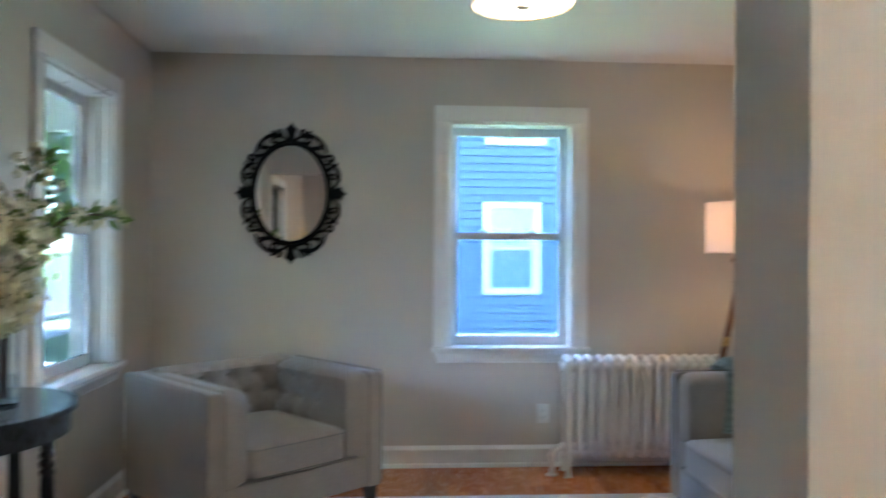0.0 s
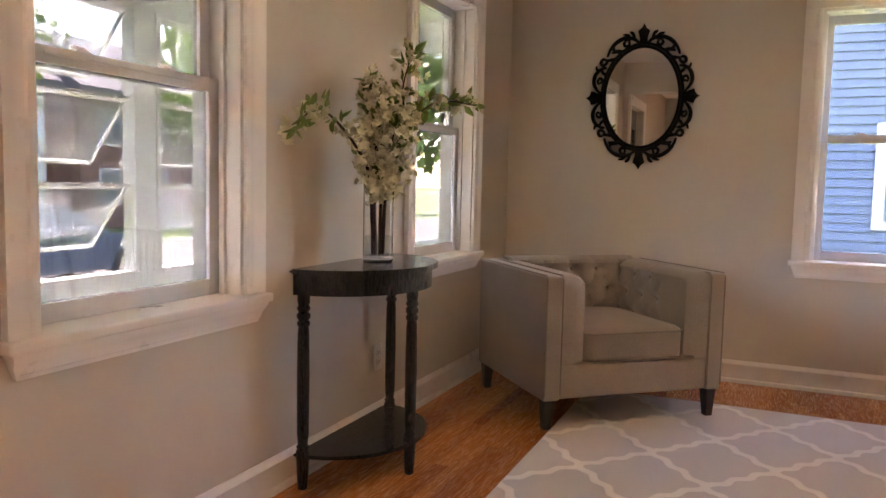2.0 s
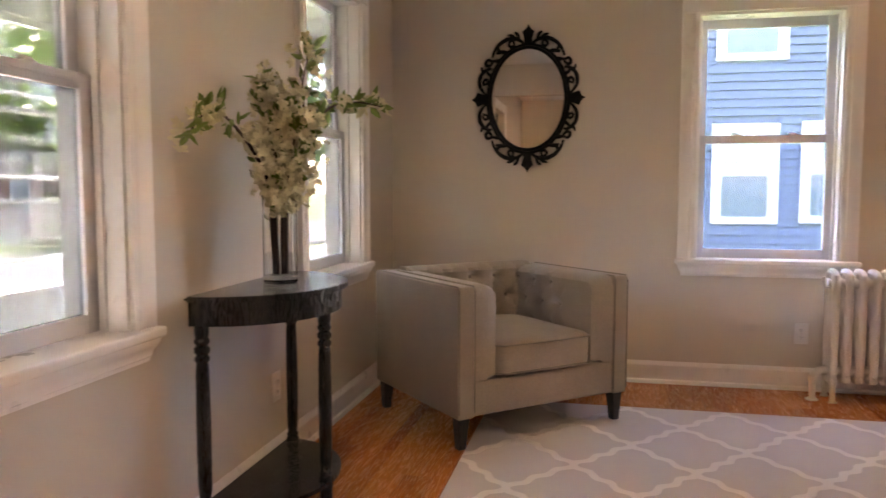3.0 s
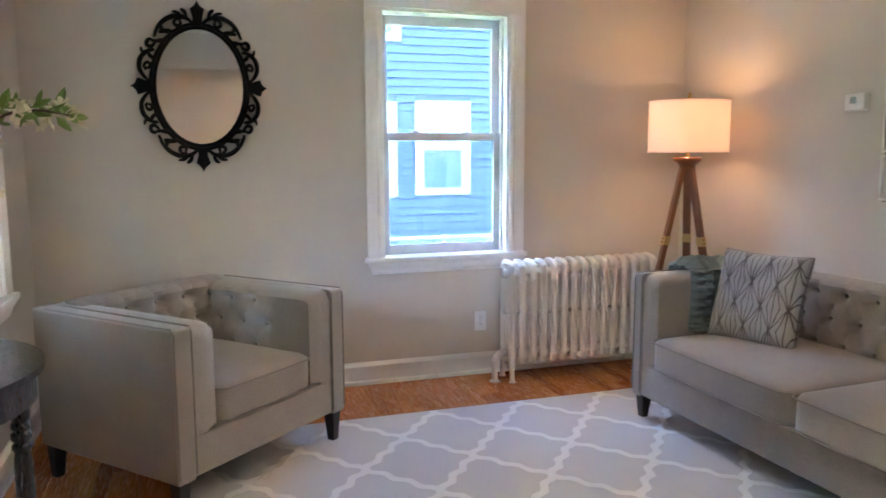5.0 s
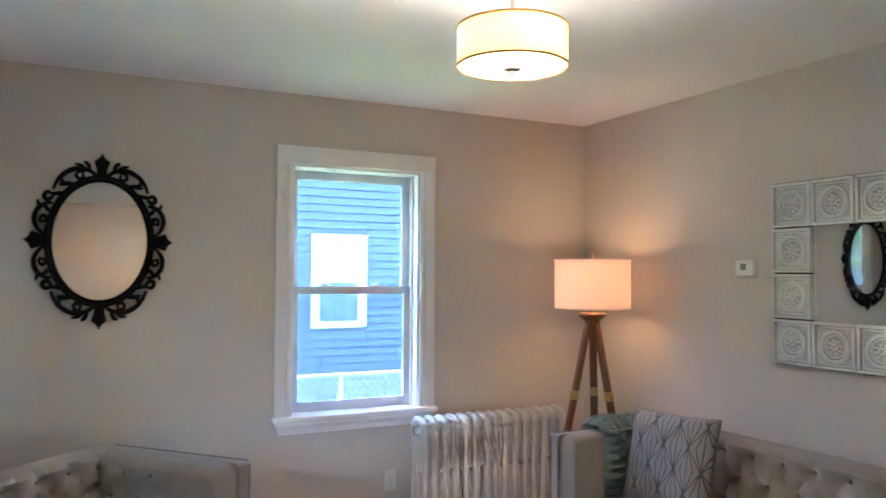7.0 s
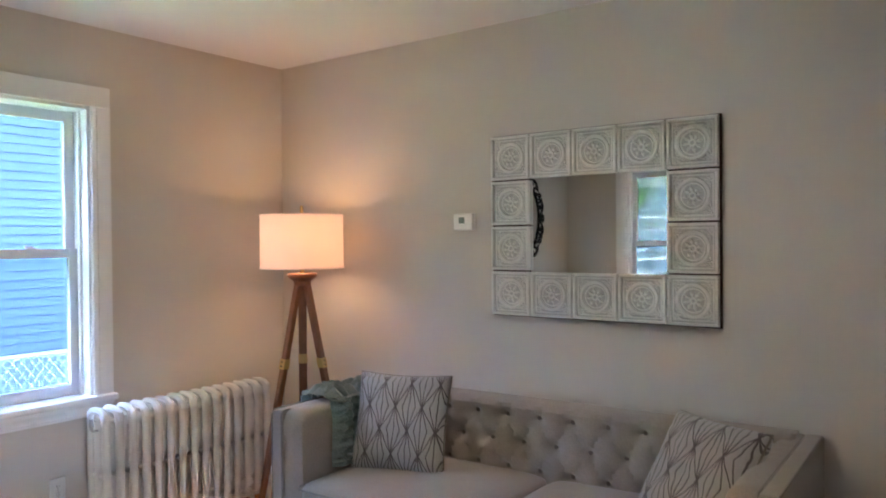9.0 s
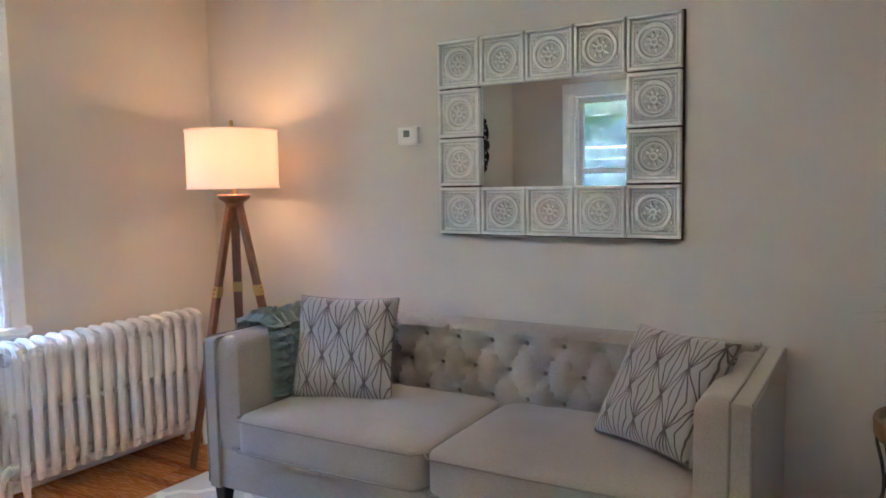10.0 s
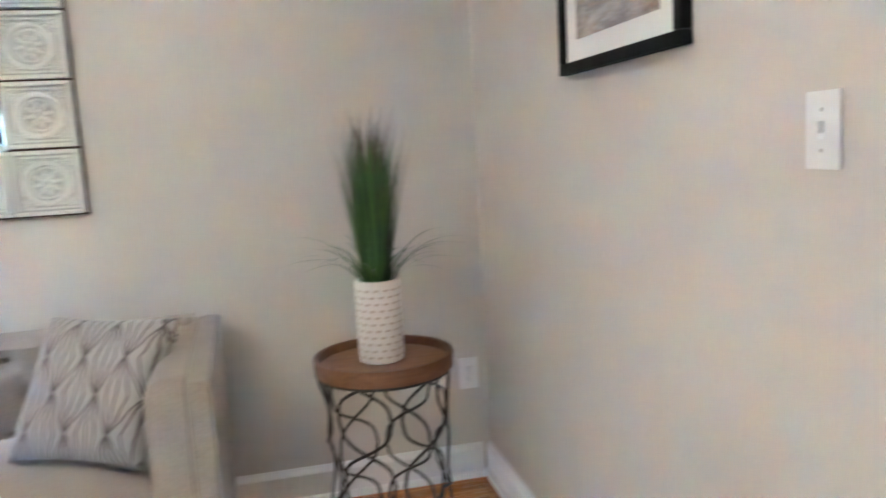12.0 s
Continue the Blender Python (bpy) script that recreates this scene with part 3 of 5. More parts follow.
def upholstered(name, m, W, D, HT, cushions, nx, arm_nx, leg, rail, out, pad, nose, label, category):
    """Tuxedo seat: arms as high as the back, each an outer slab with a padded inner face; front is -y."""
    ob = thing(name, m, label, category)
    x1, y0, y1 = W / 2, -D / 2, D / 2
    for sx in (-1, 1):
        for yy in (y0 + 0.042, y1 - 0.042):
            bm = bmesh.new()
            q = 0.029
            lo = [bm.verts.new((sx * (x1 - 0.040) + a * q * 0.62 + sx * 0.004, yy + b * q * 0.62, 0.0)) for a, b in ((-1, -1), (1, -1), (1, 1), (-1, 1))]
            hi = [bm.verts.new((sx * (x1 - 0.040) + a * q, yy + b * q, leg + 0.01)) for a, b in ((-1, -1), (1, -1), (1, 1), (-1, 1))]
            for k in range(4):
                bm.faces.new((lo[k], lo[(k + 1) % 4], hi[(k + 1) % 4], hi[k]))
            bm.faces.new(lo[::-1])
            bm.faces.new(hi)
            bmesh.ops.bevel(bm, geom=bm.edges[:], offset=0.003, segments=1, affect="EDGES")
            part("leg", bm, ESPRESSO, ob, "dark espresso tapered leg")
    part("seat_rail", box(-x1 + out - 0.004, y0 + 0.012, leg, x1 - out + 0.004, y1 - out, rail, 0.010, 3), FABRIC, ob)
    iw = x1 - out - pad
    for sx in (-1, 1):
        a, b = sorted((sx * x1, sx * (x1 - out)))
        arm = part("arm", box(a, y0, leg - 0.004, b, y1, HT, 0.012, 3), FABRIC, ob)
        a, b = sorted((sx * (x1 - out - 0.001), sx * iw))
        length = D - out - 0.014
        inner, spots = tufted(length, HT - rail + 0.004, arm_nx, 4, pad, 0.036, front=sx, plain=0.24)
        # the pad's front end is rounded over
        turn = pose(sx * (x1 - out), (y0 + 0.008 + y1 - out) / 2, rail, 0, 0, -90 if sx > 0 else 90)
        inner.transform(turn)
        p = part("arm_pad", inner, FABRIC, arm)
        for s in spots:
            o = button(ob, None)
            o.parent = arm
            o.matrix_basis = turn @ Matrix.Translation((s[0], -s[1], s[2]))
        for xx in (sx * (x1 - out), sx * (x1 - 0.004)):
            pts = [(xx, y0 - 0.001, leg + 0.02), (xx, y0 - 0.001, HT - 0.02), (xx, y0 + 0.012, HT + 0.001), (xx, y1 - out, HT + 0.001)]
            part("piping", tube(pts, 0.004, 6), PIPING, arm, "darker corded piping")
    back = part("back", box(-x1 + out + 0.001, y1 - out, leg, x1 - out - 0.001, y1 - 0.002, HT - 0.001, 0.012, 3), FABRIC, ob)
    bm, spots = tufted(2 * (x1 - out) - 0.03, HT - rail + 0.020, nx, 4, 0.11, 0.052)
    turn = Matrix.Translation((0, y1 - out, rail))
    bm.transform(turn)
    part("back_pad", bm, FABRIC, back, "deep button-tufted back pad")
    for s in spots:
        if abs(s[0]) < iw - 0.01:
            o = button(back, None)
            o.matrix_basis = turn @ Matrix.Translation((s[0], -s[1], s[2]))
    cw = (2 * iw - 0.004) / cushions
    for k in range(cushions):
        depth_c = D - out - 0.085 + nose
        cx = -iw + 0.002 + cw * (k + 0.5)
        cy = y0 + 0.002 - nose + depth_c / 2
        h = 0.155
        bm = soft_box(cw - 0.006, depth_c, h, 11.0, 0.022, 14)
        for v in bm.verts:
            v.co.z += 0.004 * noise.noise(Vector((v.co.x * 6 + k * 7, v.co.y * 6, v.co.z * 3)))
        bm.transform(Matrix.Translation((cx, cy, rail + h / 2)))
        cu = part("seat_cushion", bm, FABRIC, ob)
        for zz in (rail + 0.016, rail + h - 0.018):
            hw, hd = (cw - 0.006) / 2 - 0.001, depth_c / 2 + 0.002
            pts = [(cx - hw, cy + hd - 0.08, zz), (cx - hw, cy - hd + 0.03, zz), (cx - hw + 0.03, cy - hd - 0.002, zz)]
            pts += [(cx + (hw - 0.03) * q / 6, cy - hd - 0.0055 * (1 - (q / 6) ** 2), zz) for q in range(-5, 6)]
            pts += [(cx + hw - 0.03, cy - hd - 0.002, zz), (cx + hw, cy - hd + 0.03, zz), (cx + hw, cy + hd - 0.08, zz)]
            part("piping", tube(pts, 0.004, 6), PIPING, cu, "darker corded piping")
    return ob


CHAIR_AT = (0.760, -0.818, 42.0)
upholstered("armchair", pose(CHAIR_AT[0], CHAIR_AT[1], 0.012, 0, 0, CHAIR_AT[2]), 0.93, 0.80, 0.692, 1, 5, 5, 0.140, 0.290, 0.080, 0.120, 0.0, "grey linen armchair with button-tufted back standing on the rug corner", "armchair")
SOFA_X, SOFA_Y, SOFA_W, SOFA_D, SOFA_H = 3.200, -1.930, 2.00, 0.79, 0.708
upholstered("sofa", pose(SOFA_X, SOFA_Y, 0.012, 0, 0, -88), SOFA_W, SOFA_D, SOFA_H, 2, 12, 5, 0.115, 0.275, 0.060, 0.095, 0.030, "grey linen two-seat sofa with button-tufted back", "sofa")


def throw_pillow(m, size, label):
    ob = thing("throw_pillow", m, label, "pillow", "patterned throw pillows")
    bm = soft_box(2, 2, 2, 30, 0, 22)
    for v in bm.verts:
        x, y, z = v.co
        fx, fz = x * (1 - 0.06 * (1 - z * z)), z * (1 - 0.06 * (1 - x * x))
        t = (max(0.0, 1 - x ** 4) * max(0.0, 1 - z ** 4)) ** 0.5
        wr = 0.010 * noise.noise(Vector((x * 2.2, z * 2.2, y))) + 0.006 * noise.noise(Vector((x * 5, z * 5, y + 3)))
        v.co = Vector((fx * size / 2, y * (0.012 + 0.058 * t) + wr * t, fz * size / 2))
    bmesh.ops.remove_doubles(bm, verts=bm.verts, dist=0.0005)
    part("cover", bm, FANCLOTH, ob)
    pts = []
    for k in range(80):
        a = k / 20
        s = a % 1 * 2 - 1
        x, z = ((s, -1), (1, s), (-s, 1), (-1, -s))[int(a)]
        pts.append((x * (1 - 0.06 * (1 - z * z)) * size / 2, 0, z * (1 - 0.06 * (1 - x * x)) * size / 2))
    part("seam", tube(pts, 0.005, 6, closed=True), PIPING, ob)
    return ob


# local -y of a pillow faces into the room
throw_pillow(pose(3.17, -1.325, 0.635, -16, 0, -74), 0.43, "greige square pillow with dark fanned lines against the sofa arm")
throw_pillow(pose(3.17, -2.620, 0.640, -33, 0, -117), 0.395, "greige square pillow with dark fanned lines slumped on the sofa")


def throw_blanket():
    ob = thing("throw_blanket", pose(0, 0, 0), "sage green ruffled knit throw draped over the sofa arm", "blanket")
    y_out, y_in, top = -0.890, -1.075, 0.742
    path = [(y_out, 0.60), (y_out - 0.002, 0.68), (y_out - 0.012, top - 0.004), (y_out - 0.05, top + 0.006), (y_in + 0.05, top + 0.008), (y_in + 0.0, top - 0.004), (y_in - 0.02, 0.66), (y_in - 0.026, 0.58), (y_in - 0.03, 0.50), (y_in - 0.045, 0.462)]
    for k, x in enumerate((3.03, 3.095, 3.16, 3.225, 3.29, 3.355)):
        bm = bmesh.new()
        n, rows = 60, []
        for i in range(n + 1):
            q = i / n * (len(path) - 1)
            j = min(int(q), len(path) - 2)
            f = q - j
            y, z = (path[j][c] * (1 - f) + path[j + 1][c] * f for c in (0, 1))
            lift = 0.032 + 0.011 * math.sin(i * 1.9 + k) + 0.006 * noise.noise(Vector((i * 0.3, k, 0)))
            lean = 0.02 * math.sin(k * 2 + i * 0.05) - 0.0006 * i
            ring = []
            for a in range(7):
                s = a / 6 * 2 - 1
                hgt = lift * (1 - s * s) + 0.004
                nrm = (0.0, 1.0) if 3 <= q <= 4.6 else ((1, 0.25) if q < 3 else (-1, 0.1))
                ring.append(bm.verts.new((x + lean + s * 0.048, y + nrm[0] * hgt, z + nrm[1] * hgt + 0.002 * math.sin(a * 3 + i))))
            rows.append(ring)
        for r, s in zip(rows, rows[1:]):
            for a in range(6):
                bm.faces.new((r[a], r[a + 1], s[a + 1], s[a]))
        bmesh.ops.solidify(bm, geom=bm.faces[:], thickness=0.006)
        part("ruffle", bm, SAGE, ob)


throw_blanket()

# ---- rug ----
_bm = box(0.70, -3.62, 0.001, 3.14, -0.575, 0.012, 0.004)
tagged(part("area_rug", _bm, RUGMAT), "pale grey wool rug with cream trellis lattice", "rug")


# ---- radiator ----
def radiator():
    n, pitch, xa = 15, 0.0648, 2.432
    ob = thing("radiator", pose(xa, -0.175, 0), "cream-white cast iron column radiator under the window", "radiator")

    def section(foot):
        bm = bmesh.new()
        for y in (-0.062, 0.0, 0.062):
            top = 0.672 if y else 0.668
            pts = [(0, y * 0.96, 0.115), (0, y, 0.15), (0, y, 0.62), (0, y * 0.9, 0.655), (0, y * 0.62, top)]
            tube(pts, [0.017, 0.0165, 0.0165, 0.018, 0.015], 10, bm, flat=1.2, up=(1, 0, 0))
        pts = [(0, -0.074, 0.63), (0, -0.066, 0.658), (0, -0.04, 0.674), (0, 0, 0.678), (0, 0.04, 0.674), (0, 0.066, 0.658), (0, 0.074, 0.63)]
        tube(pts, [0.013, 0.017, 0.0185, 0.0185, 0.0185, 0.017, 0.013], 8, bm)
        pts = [(0, -0.074, 0.150), (0, -0.055, 0.118), (0, 0, 0.108), (0, 0.055, 0.118), (0, 0.074, 0.150)]
        tube(pts, [0.013, 0.018, 0.02, 0.018, 0.013], 8, bm)
        for z in (0.16, 0.62):
            tube([(-pitch / 2 + 0.001, 0, z), (pitch / 2 - 0.001, 0, z)], 0.026, 10, bm)
        tube([(0, -0.07, 0.385), (0, 0.07, 0.385)], [0.012, 0.012], 8, bm)
        if foot:
            for y in (-0.066, 0.066):
                tube([(0, y * 0.9, 0.13), (0, y, 0.07), (0, y * 1.08, 0.02), (0, y * 1.14, 0.0)], [0.022, 0.015, 0.014, 0.022], 8, bm)
        return bm

    first = part("section", section(True), RADPAINT, ob)
    mid = None
    for k in range(1, n):
        if k == n - 1:
            o = first.copy()
        elif mid is None:
            o = mid = part("section", section(False), RADPAINT, ob)
        else:
            o = mid.copy()
        if o is not mid:
            scene.collection.objects.link(o)
        o.location.x = k * pitch
    pipe = tube([(-0.085, -0.02, 0.0), (-0.085, -0.02, 0.10), (-0.078, -0.02, 0.135), (-0.055, -0.015, 0.155), (-0.02, 0.0, 0.16)], [0.017, 0.017, 0.022, 0.020, 0.020], 12)
    lathe([(0.031, 0.0), (0.031, 0.006), (0.02, 0.012)], 16, pipe, at=(-0.085, -0.02, 0))
    part("supply_pipe", pipe, RADPAINT, ob)
    part("valve", lathe([(0.016, 0.10), (0.024, 0.105), (0.024, 0.125), (0.015, 0.135)], 8, at=(-0.085, -0.02, 0)), RADPAINT, ob)
    part("air_vent", tube([(-0.02, -0.03, 0.60), (-0.045, -0.03, 0.60), (-0.05, -0.03, 0.63), (-0.05, -0.03, 0.655)], [0.005, 0.006, 0.011, 0.008], 8), NICKEL, ob)


radiator()


# ---- floor lamp ----
def floor_lamp(x, y):
    ob = thing("floor_lamp", pose(x, y, 0), "lit floor lamp with white drum shade on walnut tripod legs", "floor lamp")
    part("tripod_head", lathe([(0.042, 1.205), (0.045, 1.225), (0.058, 1.236), (0.074, 1.248), (0.077, 1.262), (0.070, 1.268), (0.03, 1.268)], 32), WALNUT, ob)
    for a in (168, 288, 48):
        d = Vector((math.cos(radians(a)), math.sin(radians(a)), 0))
        side = Vector((-d.y, d.x, 0))
        p0, p1 = d * 0.026 + Vector((0, 0, 1.21)), d * 0.275 + Vector((0, 0, 0.0))
        bm = bmesh.new()
        for s, e, w, t in ((0.0, 1.0, 0.021, 0.0135),):
            rings = []
            for f, k in ((0, 1.0), (0.62, 1.0), (1.0, 0.72)):
                c = p0.lerp(p1, f)
                rings.append([bm.verts.new(c + side * u * w * k + d * v * t * k) for u, v in ((-1, -1), (1, -1), (1, 1), (-1, 1))])
            for r, q in zip(rings, rings[1:]):
                for k in range(4):
                    bm.faces.new((r[k], r[(k + 1) % 4], q[(k + 1) % 4], q[k]))
            bm.faces.new(rings[0][::-1])
            bm.faces.new(rings[-1])
        bmesh.ops.bevel(bm, geom=bm.edges[:], offset=0.003, segments=2, affect="EDGES")
        leg = part("leg", bm, WALNUT, ob)
        bm = bmesh.new()
        rings = []
        for z in (0.785, 0.835):
            c = p0.lerp(p1, (1.21 - z) / 1.21)
            rings.append([bm.verts.new(c + side * u * 0.0235 + d * v * 0.016) for u, v in ((-1, -1), (1, -1), (1, 1), (-1, 1))])
        for k in range(4):
            bm.faces.new((rings[0][k], rings[0][(k + 1) % 4], rings[1][(k + 1) % 4], rings[1][k]))
        bm.faces.new(rings[0][::-1])
        bm.faces.new(rings[1])
        part("metal_bracket", bm, BRASS, leg, "brushed brass leg bracket")
        for z in (0.80, 0.82):
            c = p0.lerp(p1, (1.21 - z) / 1.21)
            bm = bmesh.new()
            bmesh.ops.create_uvsphere(bm, u_segments=8, v_segments=6, radius=0.0045, matrix=Matrix.Translation(c + d * 0.0165))
            part("screw", bm, DARKSLOT, leg)
    part("stem", lathe([(0.011, 1.266), (0.011, 1.33), (0.018, 1.335), (0.018, 1.38), (0.006, 1.39), (0.006, 1.57)], 16), BRASS, ob)
    R, z0, z1 = 0.212, 1.292, 1.570
    bm = bmesh.new()
    n = 64
    rings = [[bm.verts.new((r * math.cos(k * math.tau / n), r * math.sin(k * math.tau / n), z)) for k in range(n)] for r, z in ((R, z0), (R, z1), (R - 0.003, z1), (R - 0.003, z0))]
    for i in range(4):
        for k in range(n):
            bm.faces.new((rings[i][k], rings[i][(k + 1) % n], rings[(i + 1) % 4][(k + 1) % n], rings[(i + 1) % 4][k]))
    sh = part("shade", bm, LAMPSHADE, ob, "white linen drum shade, glowing")
    for z in (z0 + 0.004, z1 - 0.004):
        part("shade_trim", tube([((R + 0.001) * math.cos(k * math.tau / n), (R + 0.001) * math.sin(k * math.tau / n), z) for k in range(n)], 0.004, 6, closed=True), LAMPSHADE, sh)
    for k in range(3):
        a = k * math.tau / 3 + 0.4
        part("spider_arm", tube([(0, 0, z1 - 0.012), (R * 0.985 * math.cos(a), R * 0.985 * math.sin(a), z1 - 0.012)], 0.0025, 6), BRASS, sh)
    part("finial", lathe([(0.006, 1.57), (0.009, 1.575), (0.009, 1.612), (0.006, 1.616)], 12), BRASS, ob)
    bm = lathe([(0.012, 1.385), (0.016, 1.40), (0.030, 1.43), (0.031, 1.45), (0.022, 1.475), (0.004, 1.485)], 20)
    bulb = Nodes("bulb_glow", (1, 0.9, 0.8))
    bulb.set("Emission Color", (*WARM, 1))
    bulb.set("Emission Strength", 0.1)
    part("bulb", bm, bulb.mat, ob)
    part("cord", tube([(0.02, -0.02, 1.21), (0.035, -0.03, 1.12), (0.03, -0.04, 1.0), (0.06, -0.06, 0.85), (0.10, -0.07, 0.7), (0.12, 0.02, 0.5), (0.15, 0.10, 0.2), (0.2, 0.2, 0.01)], 0.003, 6), PLASTIC, ob)
    lt = bpy.data.lights.new("bulb_light", "POINT")
    lt.energy, lt.color, lt.shadow_soft_size = BULB_FLOOR, WARM, 0.035
    o = new("bulb_light", lt)
    o.location = (x, y, 1.485)
    lt2 = lt.copy()
    o2 = new("bulb_light", lt2)
    o2.location = (x, y, 1.39)


floor_lamp(3.346, -0.519)


# ---- ceiling light ----
def ceiling_light(x, y, power=1.0):
    ob = thing("ceiling_light", pose(x, y, 0), "lit drum ceiling light with cream fabric shade and brass finial", "ceiling light")
    part("canopy", lathe([(0.065, H - 0.001), (0.065, H - 0.012), (0.05, H - 0.024), (0.012, H - 0.028)], 32), NICKEL, ob)
    part("stem", lathe([(0.007, H - 0.02), (0.007, 2.10)], 12), NICKEL, ob)
    R, z0, z1, n = 0.162, 2.088, 2.206, 64
    bm = bmesh.new()
    rings = [[bm.verts.new((r * math.cos(k * math.tau / n), r * math.sin(k * math.tau / n), z)) for k in range(n)] for r, z in ((R, z0), (R, z1), (R - 0.003, z1), (R - 0.003, z0))]
    for i in range(4):
        for k in range(n):
            bm.faces.new((rings[i][k], rings[i][(k + 1) % n], rings[(i + 1) % 4][(k + 1) % n], rings[(i + 1) % 4][k]))
    sh = part("shade", bm, DRUMSHADE, ob, "cream fabric drum shade, glowing")
    for z in (z0 + 0.003, z1 - 0.003):
        part("shade_trim", tube([((R + 0.001) * math.cos(k * math.tau / n), (R + 0.001) * math.sin(k * math.tau / n), z) for k in range(n)], 0.0035, 6, closed=True), BRASS, sh)
    part("shade_seam", box(R - 0.0005, -0.008, z0 + 0.004, R + 0.002, 0.008, z1 - 0.004), DRUMSHADE, sh)
    part("diffuser", lathe([(R - 0.005, z0 + 0.006), (R - 0.006, z0 + 0.002), (0.1, z0 - 0.002), (0.01, z0 - 0.003)], 48), DIFFUSER, ob, "frosted white diffuser, glowing")
    part("finial", lathe([(0.026, z0 - 0.003), (0.027, z0 - 0.007), (0.018, z0 - 0.011), (0.010, z0 - 0.013), (0.009, z0 - 0.02), (0.003, z0 - 0.023)], 24), NICKEL, ob)
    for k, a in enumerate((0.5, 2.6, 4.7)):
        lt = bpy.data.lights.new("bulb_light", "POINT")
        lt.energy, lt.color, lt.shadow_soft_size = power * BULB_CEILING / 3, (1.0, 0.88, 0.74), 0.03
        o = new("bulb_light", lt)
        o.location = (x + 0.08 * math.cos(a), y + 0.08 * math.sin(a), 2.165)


ceiling_light(1.84, -2.10)
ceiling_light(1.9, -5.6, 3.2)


# ---- oval mirror ----
def oval_mirror(x, z):
    ob = thing("oval_mirror", pose(x, 0, z), "oval wall mirror in ornate black scrollwork frame", "mirror")
    A, B = 0.213, 0.288
    bm = bmesh.new()
    n = 72
    fr = [bm.verts.new((A * math.cos(k * math.tau / n), -0.020, B * math.sin(k * math.tau / n))) for k in range(n)]
    bk = [bm.verts.new((A * math.cos(k * math.tau / n), -0.014, B * math.sin(k * math.tau / n))) for k in range(n)]
    bm.faces.new(fr)
    bm.faces.new(bk[::-1])
    for k in range(n):
        bm.faces.new((fr[k], fr[(k + 1) % n], bk[(k + 1) % n], bk[k]))
    part("glass", bm, MIRROR, ob, "silvered mirror glass", smooth=False)

    def ell(s, t, y=-0.02):
        """The point at angle t, s metres outside the glass."""
        nx, nz = math.cos(t) / A, math.sin(t) / B
        q = math.hypot(nx, nz)
        return Vector((A * math.cos(t) + s * nx / q, y, B * math.sin(t) + s * nz / q))

    for s, r, y in ((0.004, 0.010, -0.022), (0.021, 0.009, -0.018)):
        part("inner_rim", tube([ell(s, k * math.tau / 72, y) for k in range(72)], r, 8, closed=True), BLACKMATTE, ob)
    def sweep(quad, way, rad, n=5, y=-0.022):
        """A tapering scroll through (degrees up from the side, metres outside the glass), in one quarter."""
        sx, sz = quad
        fine = []
        for i in range(len(way) - 1):
            p0, p1, p2, p3 = way[max(i - 1, 0)], way[i], way[i + 1], way[min(i + 2, len(way) - 1)]
            for k in range(n):
                t = k / n
                fine.append([0.5 * (2 * b + (c - a) * t + (2 * a - 5 * b + 4 * c - d) * t * t + (3 * b - a - 3 * c + d) * t ** 3) for a, b, c, d in zip(p0, p1, p2, p3)])
        fine.append(way[-1])
        pts, rr = [], []
        for i, (u, q) in enumerate(fine):
            f = i / (len(fine) - 1)
            p = ell(q, radians(u), y)
            pts.append(Vector((sx * p.x, p.y - 0.004 * math.sin(math.pi * f), sz * p.z)))
            rr.append(1.22 * rad * (0.45 + 0.55 * math.sin(math.pi * min(1.0, f * 0.9 + 0.08))))
        return tube(pts, rr, 7)

    def curl(u, q, size, turn, start):
        """Way points of a volute round (u, q); one degree is about 4.4 mm of frame."""
        return [(u + turn * size * (1 - 0.55 * k / 9) * math.cos(start + k * 0.75) / 0.0044, q + size * (1 - 0.55 * k / 9) * math.sin(start + k * 0.75)) for k in range(10)]

    for quad in ((-1, -1), (-1, 1), (1, -1), (1, 1)):
        part("scroll_band", sweep(quad, [(84, 0.026), (79, 0.054), (71, 0.078), (61, 0.086), (52, 0.080), (44, 0.066)], 0.0105), BLACKMATTE, ob)
        part("scroll_band", sweep(quad, [(34, 0.034), (30, 0.062), (23, 0.080), (15, 0.076), (9, 0.054), (5, 0.028)], 0.0100), BLACKMATTE, ob)
        part("scroll", sweep(quad, curl(70, 0.044, 0.021, 1, 0.4), 0.0075, 3), BLACKMATTE, ob)
        part("scroll", sweep(quad, curl(38, 0.068, 0.021, -1, 3.6), 0.0085, 3), BLACKMATTE, ob)
        part("scroll", sweep(quad, curl(18, 0.042, 0.017, -1, 0.2), 0.0070, 3), BLACKMATTE, ob)
        for way, rad in (([(60, 0.018), (56, 0.040), (50, 0.062)], 0.0105), ([(48, 0.018), (44, 0.034), (41, 0.052)], 0.0095), ([(56, 0.050), (53, 0.058), (56, 0.072)], 0.0080), ([(76, 0.070), (74, 0.088), (70, 0.104)], 0.0070), ([(80, 0.060), (79, 0.086), (77, 0.102)], 0.0085), ([(30, 0.060), (28, 0.080), (31, 0.096)], 0.0070), ([(26, 0.018), (27, 0.040), (30, 0.062)], 0.0085)):
            part("acanthus_leaf", sweep(quad, way, rad, 4), BLACKMATTE, ob)
